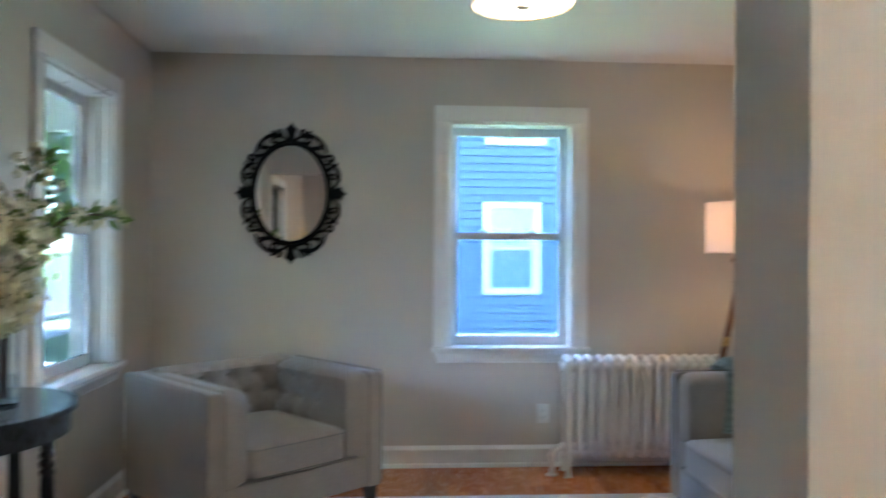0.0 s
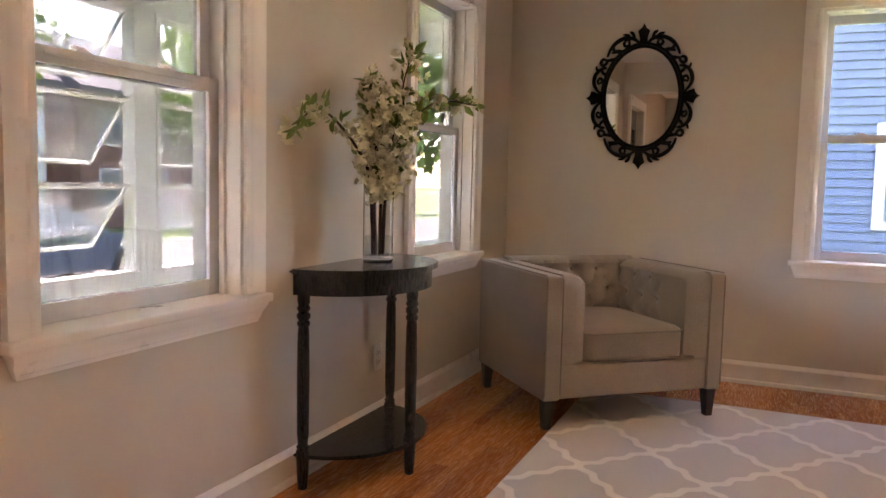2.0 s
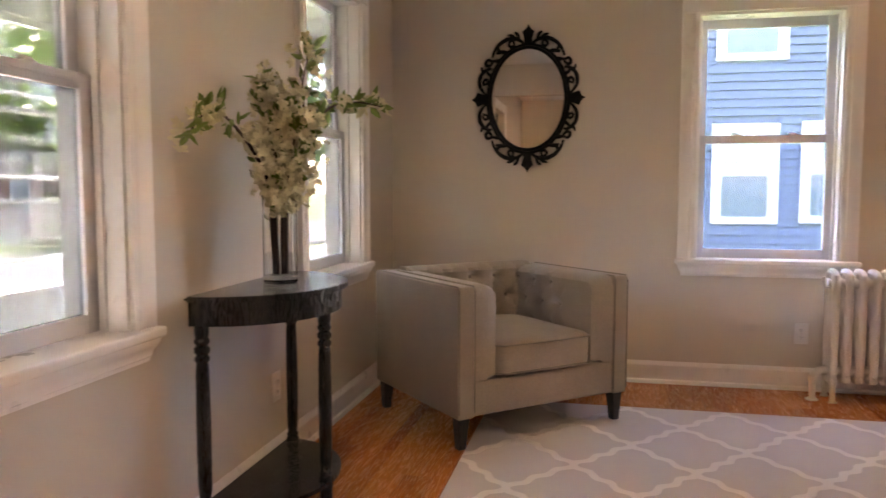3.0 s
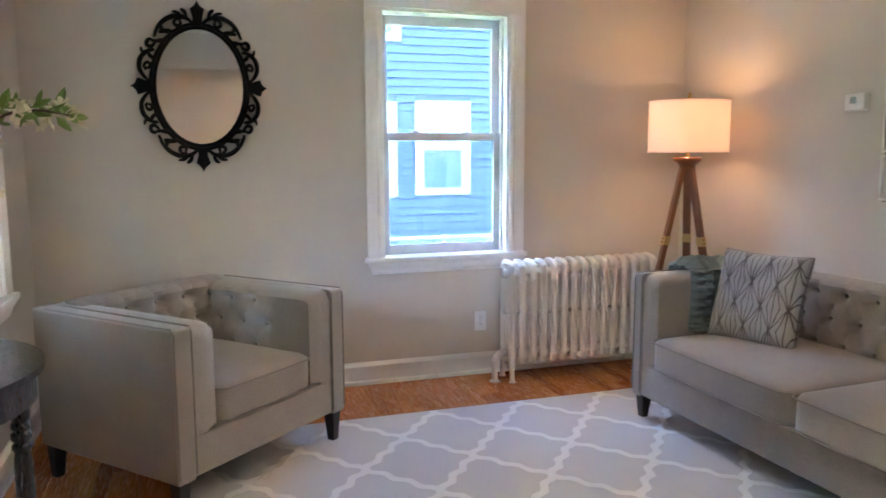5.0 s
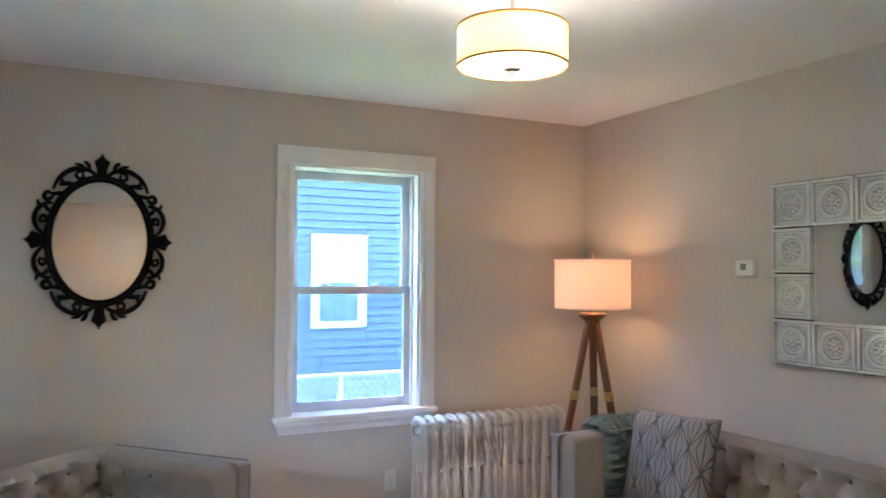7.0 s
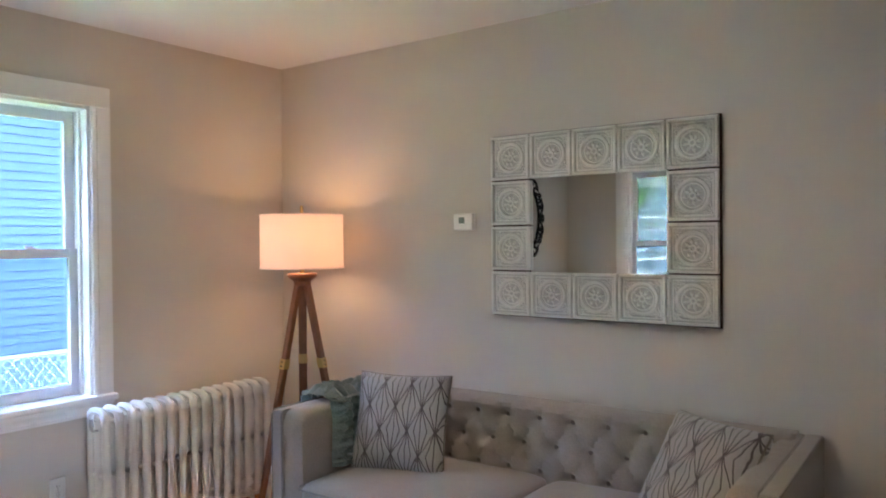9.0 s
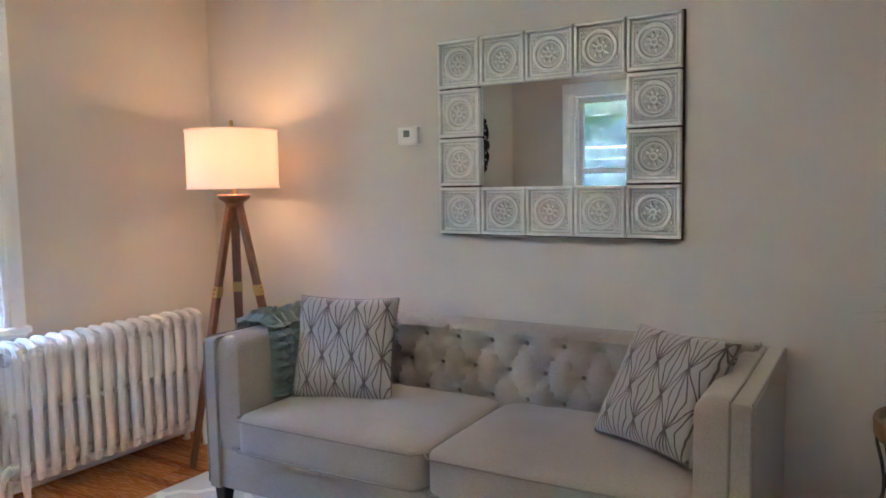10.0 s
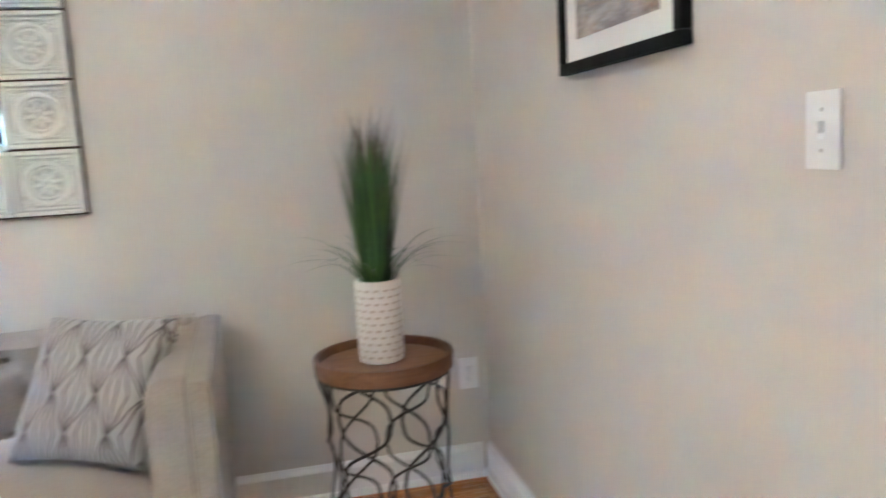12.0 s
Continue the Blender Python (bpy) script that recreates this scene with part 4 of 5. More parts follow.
    for k in range(4):
        t = k * math.tau / 4
        tip = 0.132 if k % 2 else 0.112
        bm = bmesh.new()
        for j in (-2, -1, 0, 1, 2):
            side = 0.028 if k % 2 else 0.036
            a, m1 = ell(0.020, t + j * 0.03, -0.020), ell(tip * 0.42, t + j * side * 0.9, -0.026)
            m2, b = ell(tip * 0.70, t + j * side * 1.25, -0.030 + 0.003 * abs(j)), ell(tip - 0.010 * abs(j), t + j * side * 0.35, -0.022)
            tube([a, m1, m2, b], [0.010, 0.009, 0.0115, 0.003], 8, bm)
        part("finial", bm, BLACKMATTE, ob, "pointed bud ornament")


oval_mirror(0.816, 1.627)


# ---- tile mirror ----
def tile_mirror():
    y0, y1, z0, z1 = -1.495, -2.547, 1.078, 1.914
    w, h = (y0 - y1) / 5, (z1 - z0) / 4
    ob = thing("tile_mirror", pose(XE - 0.002, y0, z0, 0, 0, -90), "rectangular mirror framed by distressed white pressed-tin tiles", "mirror")
    W, HH = w * 5, h * 4
    part("backing", box(-0.002, -0.016, -0.002, W + 0.002, 0, HH + 0.002, 0.002), BRANCH, ob, "dark wooden backing board")
    part("glass", box(w - 0.004, -0.021, h - 0.004, W - w + 0.004, -0.0165, HH - h + 0.004), MIRROR, ob, "silvered mirror glass", smooth=False)
    bm = bmesh.new()
    box(0.004, -0.024, 0.004, w - 0.004, -0.0165, h - 0.004, 0.002, bm=bm)
    for a in ((0.004, 0.004, w - 0.004, 0.016), (0.004, h - 0.016, w - 0.004, h - 0.004), (0.004, 0.0165, 0.016, h - 0.0165), (w - 0.016, 0.0165, w - 0.004, h - 0.0165)):
        box(a[0], -0.044, a[1], a[2], -0.022, a[3], 0.004, bm=bm)
    for a in ((0.022, 0.022, w - 0.022, 0.028), (0.022, h - 0.028, w - 0.022, h - 0.022), (0.022, 0.0285, 0.028, h - 0.0285), (w - 0.028, 0.0285, w - 0.022, h - 0.0285)):
        box(a[0], -0.031, a[1], a[2], -0.025, a[3], 0.002, bm=bm)
    cx, cz = w / 2, h / 2
    ring = lambda r, q, k, y: tube([(cx + r * math.cos(i * math.tau / k), y, cz + r * math.sin(i * math.tau / k)) for i in range(k)], q, 6, bm, closed=True)
    ring(0.064, 0.0095, 36, -0.029)
    ring(0.048, 0.0035, 30, -0.0245)
    ring(0.012, 0.005, 12, -0.029)
    for i in range(8):
        a = i * math.tau / 8 + 0.2
        d = Vector((math.cos(a), 0, math.sin(a)))
        c = Vector((cx, -0.026, cz))
        tube([c + d * 0.014, c + d * 0.028 + Vector((0, -0.004, 0)), c + d * 0.042], [0.003, 0.008, 0.002], 6, bm, flat=0.9, up=(0, 1, 0))
    for sx in (-1, 1):
        for sz in (-1, 1):
            for r, a, q in ((0.010, 0, 0.004), (0.0, 0, 0.005)):
                px, pz = cx + sx * (w / 2 - 0.043), cz + sz * (h / 2 - 0.043)
                for t in range(5):
                    th = t * 1.25 + 0.3 * sx
                    rr = 0.0115 if r else 0.003
                    tube([(px + rr * math.cos(th), -0.0255, pz + rr * math.sin(th)), (px + (rr + 0.004) * math.cos(th + 0.5), -0.030, pz + (rr + 0.004) * math.sin(th + 0.5)), (px + (rr + 0.009) * math.cos(th + 0.9), -0.0255, pz + (rr + 0.009) * math.sin(th + 0.9))], [0.002, 0.0035, 0.0015], 5, bm)
            for u, v in ((1, 0), (0, 1)):
                px, pz = cx + sx * (w / 2 - 0.038 - 0.032 * u), cz + sz * (h / 2 - 0.038 - 0.032 * v)
                tube([(px - 0.010 * u, -0.025, pz - 0.010 * v), (px, -0.030, pz), (px + 0.010 * u, -0.025, pz + 0.010 * v)], [0.002, 0.0045, 0.002], 5, bm)
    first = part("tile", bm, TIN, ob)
    first.data.materials.append(TINSHADED)
    # Recessed faces take the darkened copy, standing in for shade between the ribs.
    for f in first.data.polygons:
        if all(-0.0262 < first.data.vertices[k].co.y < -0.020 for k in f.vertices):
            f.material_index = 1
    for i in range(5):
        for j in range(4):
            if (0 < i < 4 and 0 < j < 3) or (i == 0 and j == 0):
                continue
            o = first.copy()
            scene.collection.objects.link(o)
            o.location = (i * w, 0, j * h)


tile_mirror()


# ---- console table ----
def console_table():
    cy, R, top = -2.060, 0.375, 0.790
    ob = thing("console_table", pose(0.055, cy, 0), "black half-round console table with turned legs against the wall", "console table")

    def half(r, depth, z0, z1, bev=0.0, inner=0.0):
        bm = bmesh.new()
        pts = [(depth * math.sin(a), -r * math.cos(a)) for a in [k * math.pi / 36 for k in range(37)]]
        if inner:
            pts += [((depth - inner) * math.sin(a), -(r - inner) * math.cos(a)) for a in [k * math.pi / 36 for k in range(36, -1, -1)]]
        lo = [bm.verts.new((x, y, z0)) for x, y in pts]
        hi = [bm.verts.new((x, y, z1)) for x, y in pts]
        n = len(pts)
        for k in range(n):
            bm.faces.new((lo[k], lo[(k + 1) % n], hi[(k + 1) % n], hi[k]))
        if inner:
            for g in (lo, hi):
                for k in range(36):
                    bm.faces.new((g[k], g[k + 1], g[n - 2 - k], g[n - 1 - k]))
        else:
            bm.faces.new(lo[::-1])
            bm.faces.new(hi)
            if bev:
                bmesh.ops.bevel(bm, geom=[e for e in bm.edges if abs(e.verts[0].co.z - e.verts[1].co.z) < 1e-6], offset=bev, segments=3, affect="EDGES")
        return bm

    part("tabletop", half(R, 0.352, top - 0.018, top, 0.006), BLACK, ob)
    part("apron", half(R - 0.022, 0.33, top - 0.092, top - 0.019, 0, 0.016), BLACK, ob)
    part("shelf", half(R - 0.03, 0.322, 0.118, 0.132, 0.004), BLACK, ob)
    prof = [(0.012, 0.0), (0.017, 0.004), (0.021, 0.06), (0.022, 0.105), (0.024, 0.112), (0.024, 0.140), (0.020, 0.148), (0.023, 0.156), (0.017, 0.166), (0.021, 0.20), (0.0225, 0.40), (0.0205, 0.56), (0.018, 0.585), (0.023, 0.592), (0.023, 0.602), (0.017, 0.608), (0.024, 0.618), (0.024, 0.630), (0.017, 0.637), (0.023, 0.646), (0.023, 0.654), (0.019, 0.660), (0.022, 0.675), (0.022, 0.772)]
    for x, y in ((0.028, -R + 0.046), (0.028, R - 0.046), (0.302, -0.03)):
        part("leg", lathe(prof, 20, at=(x, y, 0)), BLACK, ob)


console_table()
TABLE_Z = 0.790
VASE = (0.185, -2.045)


def vase_of_blossom():
    vx, vy = VASE
    v = thing("vase", pose(vx, vy, TABLE_Z), "clear glass cylinder vase with some water", "vase")
    R, HV = 0.058, 0.315
    part("glass_body", lathe([(R - 0.006, 0.0), (R, 0.004), (R, HV), (R - 0.004, HV + 0.001), (R - 0.0045, 0.025), (0.002, 0.022)], 40), VASEGLASS, v)
    f = thing("blossom_branches", pose(vx, vy, TABLE_Z + 0.03), "white cherry blossom branches with green leaves in the vase", "flowers")
    rnd = random.Random(4)

    def blossom(bm, c, s):
        a0 = rnd.random() * 6
        axis = Vector((rnd.uniform(-1, 1), rnd.uniform(-1, 1), rnd.uniform(-0.6, 1))).normalized()
        u = axis.orthogonal().normalized()
        w = axis.cross(u)
        mid = bm.verts.new(c - axis * s * 0.15)
        for k in range(5):
            a = a0 + k * math.tau / 5
            d = u * math.cos(a) + w * math.sin(a)
            e = u * math.cos(a + 1.57) + w * math.sin(a + 1.57)
            p = [bm.verts.new(c + d * s * 0.55 + e * s * 0.36 + axis * s * 0.16), bm.verts.new(c + d * s + e * s * 0.16 + axis * s * 0.34), bm.verts.new(c + d * s - e * s * 0.16 + axis * s * 0.30), bm.verts.new(c + d * s * 0.55 - e * s * 0.36 + axis * s * 0.16)]
            bm.faces.new((mid, *p))

    def leaf(bm, c, d, s):
        d = d.normalized()
        e = d.cross(Vector((rnd.uniform(-1, 1), rnd.uniform(-1, 1), rnd.uniform(-1, 1)))).normalized()
        n = d.cross(e) * 0.15
        a, b, t = c + d * s * 0.33 + e * s * 0.24, c + d * s * 0.33 - e * s * 0.24, c + d * s
        m1, m2 = c + d * s * 0.4 - n * s, c + d * s * 0.75 - n * s * 0.5
        a2, b2 = c + d * s * 0.7 + e * s * 0.17, c + d * s * 0.7 - e * s * 0.17
        q = {k: bm.verts.new(p) for k, p in dict(c=c, a=a, b=b, t=t, m=m1, n=m2, A=a2, B=b2).items()}
        for g in ("cam", "cmb", "aAnm", "mnBb", "Atn", "ntB"):
            bm.faces.new([q[k] for k in g])

    stems = [
        # base offset, way points (relative), blossom share, spread
        [(-0.02, 0.01, 0.0), (-0.03, 0.0, 0.18), (-0.02, 0.01, 0.32), (-0.01, 0.01, 0.46), (0.0, 0.02, 0.58)],
        [(0.0, -0.02, 0.0), (0.0, -0.03, 0.22), (-0.01, 0.0, 0.36), (-0.06, 0.04, 0.52), (-0.08, 0.07, 0.67)],
        [(0.02, 0.0, 0.0), (0.02, 0.02, 0.25), (0.04, 0.05, 0.38), (0.06, 0.08, 0.52), (0.05, 0.09, 0.64), (0.07, 0.12, 0.765)],
        [(0.01, 0.02, 0.0), (0.02, 0.03, 0.28), (0.06, 0.07, 0.44), (0.13, 0.12, 0.56), (0.21, 0.18, 0.59), (0.285, 0.245, 0.58)],
        [(-0.01, -0.02, 0.0), (-0.02, -0.03, 0.28), (-0.02, -0.14, 0.40), (-0.03, -0.28, 0.49), (-0.03, -0.40, 0.51), (-0.04, -0.50, 0.43)],
        [(0.01, 0.0, 0.0), (0.015, -0.01, 0.2), (0.03, 0.0, 0.30), (0.045, 0.01, 0.40), (0.05, 0.03, 0.50)],
    ]
    for si, pts in enumerate(stems):
        pts = [Vector(p) for p in pts]
        fine = []
        for i in range(len(pts) - 1):
            a, b, c, d = pts[max(i - 1, 0)], pts[i], pts[i + 1], pts[min(i + 2, len(pts) - 1)]
            for k in range(8):
                t = k / 8
                fine.append(0.5 * ((2 * b) + (c - a) * t + (2 * a - 5 * b + 4 * c - d) * t * t + (3 * b - a - 3 * c + d) * t ** 3))
        fine.append(pts[-1])
        n = len(fine)
        branch = part("branch", tube(fine, [0.0075 - 0.0055 * i / n for i in range(n)], 7), BRANCH, f)
        fl, lv = bmesh.new(), bmesh.new()
        long = si in (3, 4)
        for i, p in enumerate(fine):
            z = p.z
            if z < 0.24:
                continue
            dense = 7 if not long else (4 if i < n * 0.60 else 2)
            if long and 0.5 < i / n < 0.68:
                dense = 0
            if si == 2 and i > n * 0.75:
                dense = 2
            spread = 0.034 if not long else 0.020
            for _ in range(dense):
                o = Vector((rnd.gauss(0, 1), rnd.gauss(0, 1), rnd.gauss(0, 1))) * spread
                c = p + o
                c.x = max(c.x, -VASE[0] + 0.03)
                blossom(fl, c, rnd.uniform(0.015, 0.024))
            for _ in range(2 if rnd.random() < (0.85 if i > n * 0.5 else 0.45) else 0):
                d = Vector((rnd.gauss(0, 1), rnd.gauss(0, 1), rnd.gauss(0.4, 1)))
                leaf(lv, p + d.normalized() * 0.018, d, rnd.uniform(0.035, 0.062))
        for _ in range(7):
            d = (fine[-1] - fine[-6]).normalized() + Vector((rnd.gauss(0, 0.6), rnd.gauss(0, 0.6), rnd.gauss(0, 0.6)))
            leaf(lv, fine[-1 - rnd.randrange(4)], d, rnd.uniform(0.03, 0.055))
        tagged(part("blossom", fl, PETAL, branch, "creamy white petals"), kind="stuff")
        tagged(part("leaves", lv, LEAF, branch, "fresh green leaves"), kind="stuff")
    w = part("water", lathe([(0.001, 0.0235), (0.053, 0.0265), (0.053, 0.10), (0.001, 0.10)], 32), WATER, v)
    w.visible_shadow = False


vase_of_blossom()


# ---- side table, potted grass ----
def side_table(x, y):
    ob = thing("side_table", pose(x, y, 0), "round wooden tray side table on dark scrolled iron base", "side table")
    R, zt = 0.203, 0.612
    part("tray_floor", lathe([(R - 0.01, zt - 0.012), (R - 0.008, zt)], 48), TRAYWOOD, ob)
    prof = [(R - 0.010, zt - 0.022), (R, zt - 0.020), (R + 0.002, zt + 0.02), (R - 0.001, zt + 0.026), (R - 0.012, zt + 0.026), (R - 0.014, zt + 0.001)]
    bm = bmesh.new()
    n = 56
    rings = [[bm.verts.new((r * math.cos(k * math.tau / n), r * math.sin(k * math.tau / n), z)) for k in range(n)] for r, z in prof]
    for i in range(len(prof)):
        for k in range(n):
            bm.faces.new((rings[i][k], rings[i][(k + 1) % n], rings[(i + 1) % len(prof)][(k + 1) % n], rings[(i + 1) % len(prof)][k]))
    part("tray_rim", bm, TRAYWOOD, ob)
    Rb = R - 0.012
    circ = lambda r, z, q: tube([(r * math.cos(k * math.tau / 48), r * math.sin(k * math.tau / 48), z) for k in range(48)], q, 8, closed=True)
    part("top_ring", circ(Rb, zt - 0.026, 0.006), IRON, ob)
    part("base_ring", circ(Rb - 0.006, 0.007, 0.007), IRON, ob)
    # ogee rods: pairs that swing apart and cross, six round the drum
    m = 6
    for k in range(m):
        for s in (-1, 1):
            pts = []
            for i in range(37):
                q = i / 36
                z = 0.010 + (zt - 0.038) * q
                ph = q * 3 * math.pi
                tri = math.asin(math.sin(ph)) / (math.pi / 2)
                wav = 0.62 * math.sin(ph) + 0.38 * tri + 0.14 * math.sin(3 * ph)
                a = (k + 0.5) * math.tau / m + s * wav * math.tau / m * 0.5
                rr = Rb - 0.018 * math.sin(math.pi * q) ** 2 + (0.003 if s > 0 else -0.003)
                pts.append((rr * math.cos(a), rr * math.sin(a), z))
            part("scroll_rod", tube(pts, 0.0048, 6), IRON, ob)


side_table(3.215, -3.398)


def potted_grass(x, y, z):
    ob = thing("potted_grass", pose(x, y, z), "tall artificial grass in a dimpled white ceramic pot", "potted plant")
    R, HP = 0.066, 0.243
    pot = part("pot", lathe([(R - 0.010, 0), (R - 0.003, 0.004), (R, 0.012), (R, HP - 0.006), (R - 0.002, HP), (R - 0.008, HP), (R - 0.009, HP - 0.03), (0.002, HP - 0.03)], 48), CERAMIC, ob)
    bm = bmesh.new()
    for r in range(11):
        for k in range(15):
            a = (k + 0.5 * (r % 2)) * math.tau / 15
            zz = 0.022 + r * 0.0195
            c = Vector(((R + 0.0002) * math.cos(a), (R + 0.0002) * math.sin(a), zz))
            t = Vector((-math.sin(a), math.cos(a), 0))
            nn = Vector((math.cos(a), math.sin(a), 0)) * 0.0016
            ring = [bm.verts.new(c + t * 0.0085 * math.cos(q) + Vector((0, 0, 0.0042 * math.sin(q))) - nn * 0.3) for q in [i * math.tau / 8 for i in range(8)]]
            mid = bm.verts.new(c + nn)
            for i in range(8):
                bm.faces.new((ring[i], ring[(i + 1) % 8], mid))
    tagged(part("dimple", bm, CERAMICDOT, pot, "small unglazed oval dots"), kind="stuff")
    part("soil", lathe([(R - 0.012, HP - 0.028), (R - 0.012, HP - 0.014), (0.002, HP - 0.010)], 24), BRANCH, ob)
    rnd = random.Random(9)
    green, tips = bmesh.new(), bmesh.new()

    def blade(bm, base, d, length, width, curl, n=6, hang=0.0):
        side = d.cross(Vector((0, 0, 1))).normalized()
        prev = None
        p, v = base.copy(), Vector((d.x * curl, d.y * curl, 1)).normalized()
        for i in range(n + 1):
            q = i / n
            w = width * (1 - q ** 2.2) + 0.0003
            a, b = bm.verts.new(p - side * w), bm.verts.new(p + side * w)
            if prev:
                bm.faces.new((prev[0], prev[1], b, a))
            prev = (a, b)
            p = p + v * (length / n)
            v = (v + Vector((d.x * curl * 0.35, d.y * curl * 0.35, -hang * q))).normalized()

    for _ in range(520):
        a, r = rnd.random() * math.tau, 0.042 * math.sqrt(rnd.random())
        d = Vector((math.cos(a), math.sin(a), 0))
        L = rnd.choice((0.26, 0.34, 0.40, 0.44)) * rnd.uniform(0.8, 1.06)
        blade(green, Vector((r * math.cos(a), r * math.sin(a), HP - 0.02)), d, L, 0.0022, rnd.uniform(0.0, 0.13))
    for _ in range(110):
        a, r = rnd.random() * math.tau, 0.035 * math.sqrt(rnd.random())
        d = Vector((math.cos(a), math.sin(a), 0))
        blade(tips, Vector((r * 1.35 * math.cos(a), r * 1.35 * math.sin(a), HP + rnd.uniform(0.22, 0.30))), d, rnd.uniform(0.14, 0.215), 0.0012, rnd.uniform(0.0, 0.28))
    for k in range(34):
        a = rnd.random() * math.tau
        d = Vector((math.cos(a), math.sin(a), 0))
        blade(green, Vector((0.045 * math.cos(a), 0.045 * math.sin(a), HP - 0.012)), d, rnd.uniform(0.18, 0.30), 0.0034, rnd.uniform(0.4, 0.8), 9, 0.28)
    tagged(part("blades", green, BLADE, ob, "dark green grass blades"), kind="stuff")
    tagged(part("plumes", tips, BLADETIP, ob, "dry brown grass tips"), kind="stuff")


potted_grass(3.227, -3.395, 0.6125)


# ---- small fixtures ----
def outlet(m, label="white duplex wall outlet"):
    ob = thing("wall_outlet", m, label, "outlet", "wall outlets")
    part("cover_plate", box(-0.036, -0.006, -0.058, 0.036, 0, 0.058, 0.003), PLASTIC, ob)
    for z in (-0.02, 0.02):
        soc = part("socket", box(-0.0165, -0.0085, z - 0.0135, 0.0165, -0.0062, z + 0.0135, 0.004, 2), PLASTIC, ob)
        bm = box(-0.0075, -0.0095, z - 0.001, -0.0055, -0.0086, z + 0.007)
        box(0.0055, -0.0095, z - 0.001, 0.0075, -0.0086, z + 0.006, bm=bm)
        box(-0.002, -0.0095, z - 0.009, 0.002, -0.0086, z - 0.005, bm=bm)
        part("slots", bm, DARKSLOT, soc, smooth=False)
    part("screw", tube([(0, -0.006, 0), (0, -0.0075, 0)], 0.003, 8), NICKEL, ob)


outlet(pose(2.330, -0.001, 0.315))
outlet(pose(XE - 0.001, -3.768, 0.396, 0, 0, -90))
outlet(pose(0.001, -1.70, 0.33, 0, 0, 90))

sw = thing("light_switch", pose(1.945, YS + 0.001, 1.222, 0, 0, 180) @ Matrix.Diagonal((0.9, 1, 0.9, 1)), "white toggle light switch plate", "light switch")
part("cover_plate", box(-0.036, -0.006, -0.058, 0.036, 0, 0.058, 0.003), PLASTIC, sw)
part("toggle", box(-0.005, -0.016, -0.004, 0.005, -0.006, 0.013, 0.002), PLASTIC, sw)
part("toggle_slot", box(-0.007, -0.0072, -0.013, 0.007, -0.0062, 0.013), TRIM, sw)
for _z in (-0.03, 0.03):
    part("screw", tube([(0, -0.006, _z), (0, -0.0075, _z)], 0.003, 8), NICKEL, sw)

th = thing("thermostat", pose(XE - 0.001, -1.325, 1.520, 0, 0, -90), "white digital thermostat on the wall", "thermostat")
part("back_plate", box(-0.058, -0.006, -0.042, 0.058, 0, 0.042, 0.003), PLASTIC, th)
part("housing", box(-0.054, -0.030, -0.038, 0.054, -0.0062, 0.038, 0.006, 3), PLASTIC, th)
part("display", box(-0.022, -0.0312, -0.008, 0.012, -0.0302, 0.022, 0.0004), LCD, th, "grey liquid crystal display")
for _k in range(2):
    part("button", box(0.026, -0.0325, -0.006 + _k * 0.018, 0.040, -0.0302, 0.004 + _k * 0.018, 0.001), PLASTIC, th)


def framed_picture():
    x0, x1, z0, z1 = 2.262, 2.812, 1.378, 1.80
    ob = thing("framed_picture", pose((x0 + x1) / 2, YS + 0.002, z0, 0, 0, 180), "landscape print in white mat and black frame", "picture")
    w, h, f = (x1 - x0) / 2, z1 - z0, 0.026
    bm = box(-w, -0.024, 0, w, 0, f, 0.003)
    box(-w, -0.024, h - f, w, 0, h, 0.003, bm=bm)
    box(-w, -0.024, f, -w + f, 0, h - f, 0.003, bm=bm)
    box(w - f, -0.024, f, w, 0, h - f, 0.003, bm=bm)
    part("frame", bm, BLACKMATTE, ob)
    part("mat_board", box(-w + f - 0.002, -0.012, f - 0.002, w - f + 0.002, -0.002, h - f + 0.002), PLASTIC, ob, "white mat board", smooth=False)
    m = Nodes("landscape_print", (0.4, 0.35, 0.3), 0.5)
    c = m.coord("Object", (3, 3, 9))
    a, b = m.noise(c, 2.2, 6, 0.7), m.noise(c, 5.0, 4, 0.6)
    col = m.mix(m.rng(a, 0.35, 0.65), (0.14, 0.11, 0.10), (0.55, 0.52, 0.48))
    m.set("Base Color", m.mix(m.rng(b, 0.5, 0.7, 0, 0.6), col, (0.36, 0.24, 0.15)))
    part("print", box(-w + 0.088, -0.0135, 0.074, w - 0.088, -0.0125, h - 0.074), m.mat, ob, "muted brown and grey landscape", smooth=False)


framed_picture()


# ---- porch ----
PX = -1.95
tagged(part("porch_floor", box(PX - 0.15, -8.0, -0.22, -0.2, 1.2, -0.10), PORCHWHITE, smooth=False), "grey painted porch floor", "floor", kind="structure")
tagged(part("porch_ceiling", box(PX - 0.45, -8.0, 2.40, -0.2, 1.2, 2.50), PORCHWHITE, smooth=False), "white boarded porch ceiling", "ceiling", kind="structure")
POSTS = [-7.6, -5.7, -4.25, -2.72, -1.07, 0.85]
_holes = [(a + 0.07, b - 0.07, 0.50, 2.10) for a, b in zip(POSTS, POSTS[1:])]
wall_any("wall_porch", None, PX - 0.1, PX, -8.0, 1.2, _holes, PORCHWHITE, "white porch wall with open awning windows", True, -0.1, 2.40)
wall_any("wall_porch_end", None, 1.1, 1.2, PX, -0.2, [(-1.88, -0.28, 0.45, 2.15)], PORCHWHITE, "white porch end wall with a window", False, -0.1, 2.40)
wall_any("wall_porch_south", None, -8.0, -7.9, PX, -0.2, [], PORCHWHITE, "plain white porch end wall", False, -0.1, 2.40)
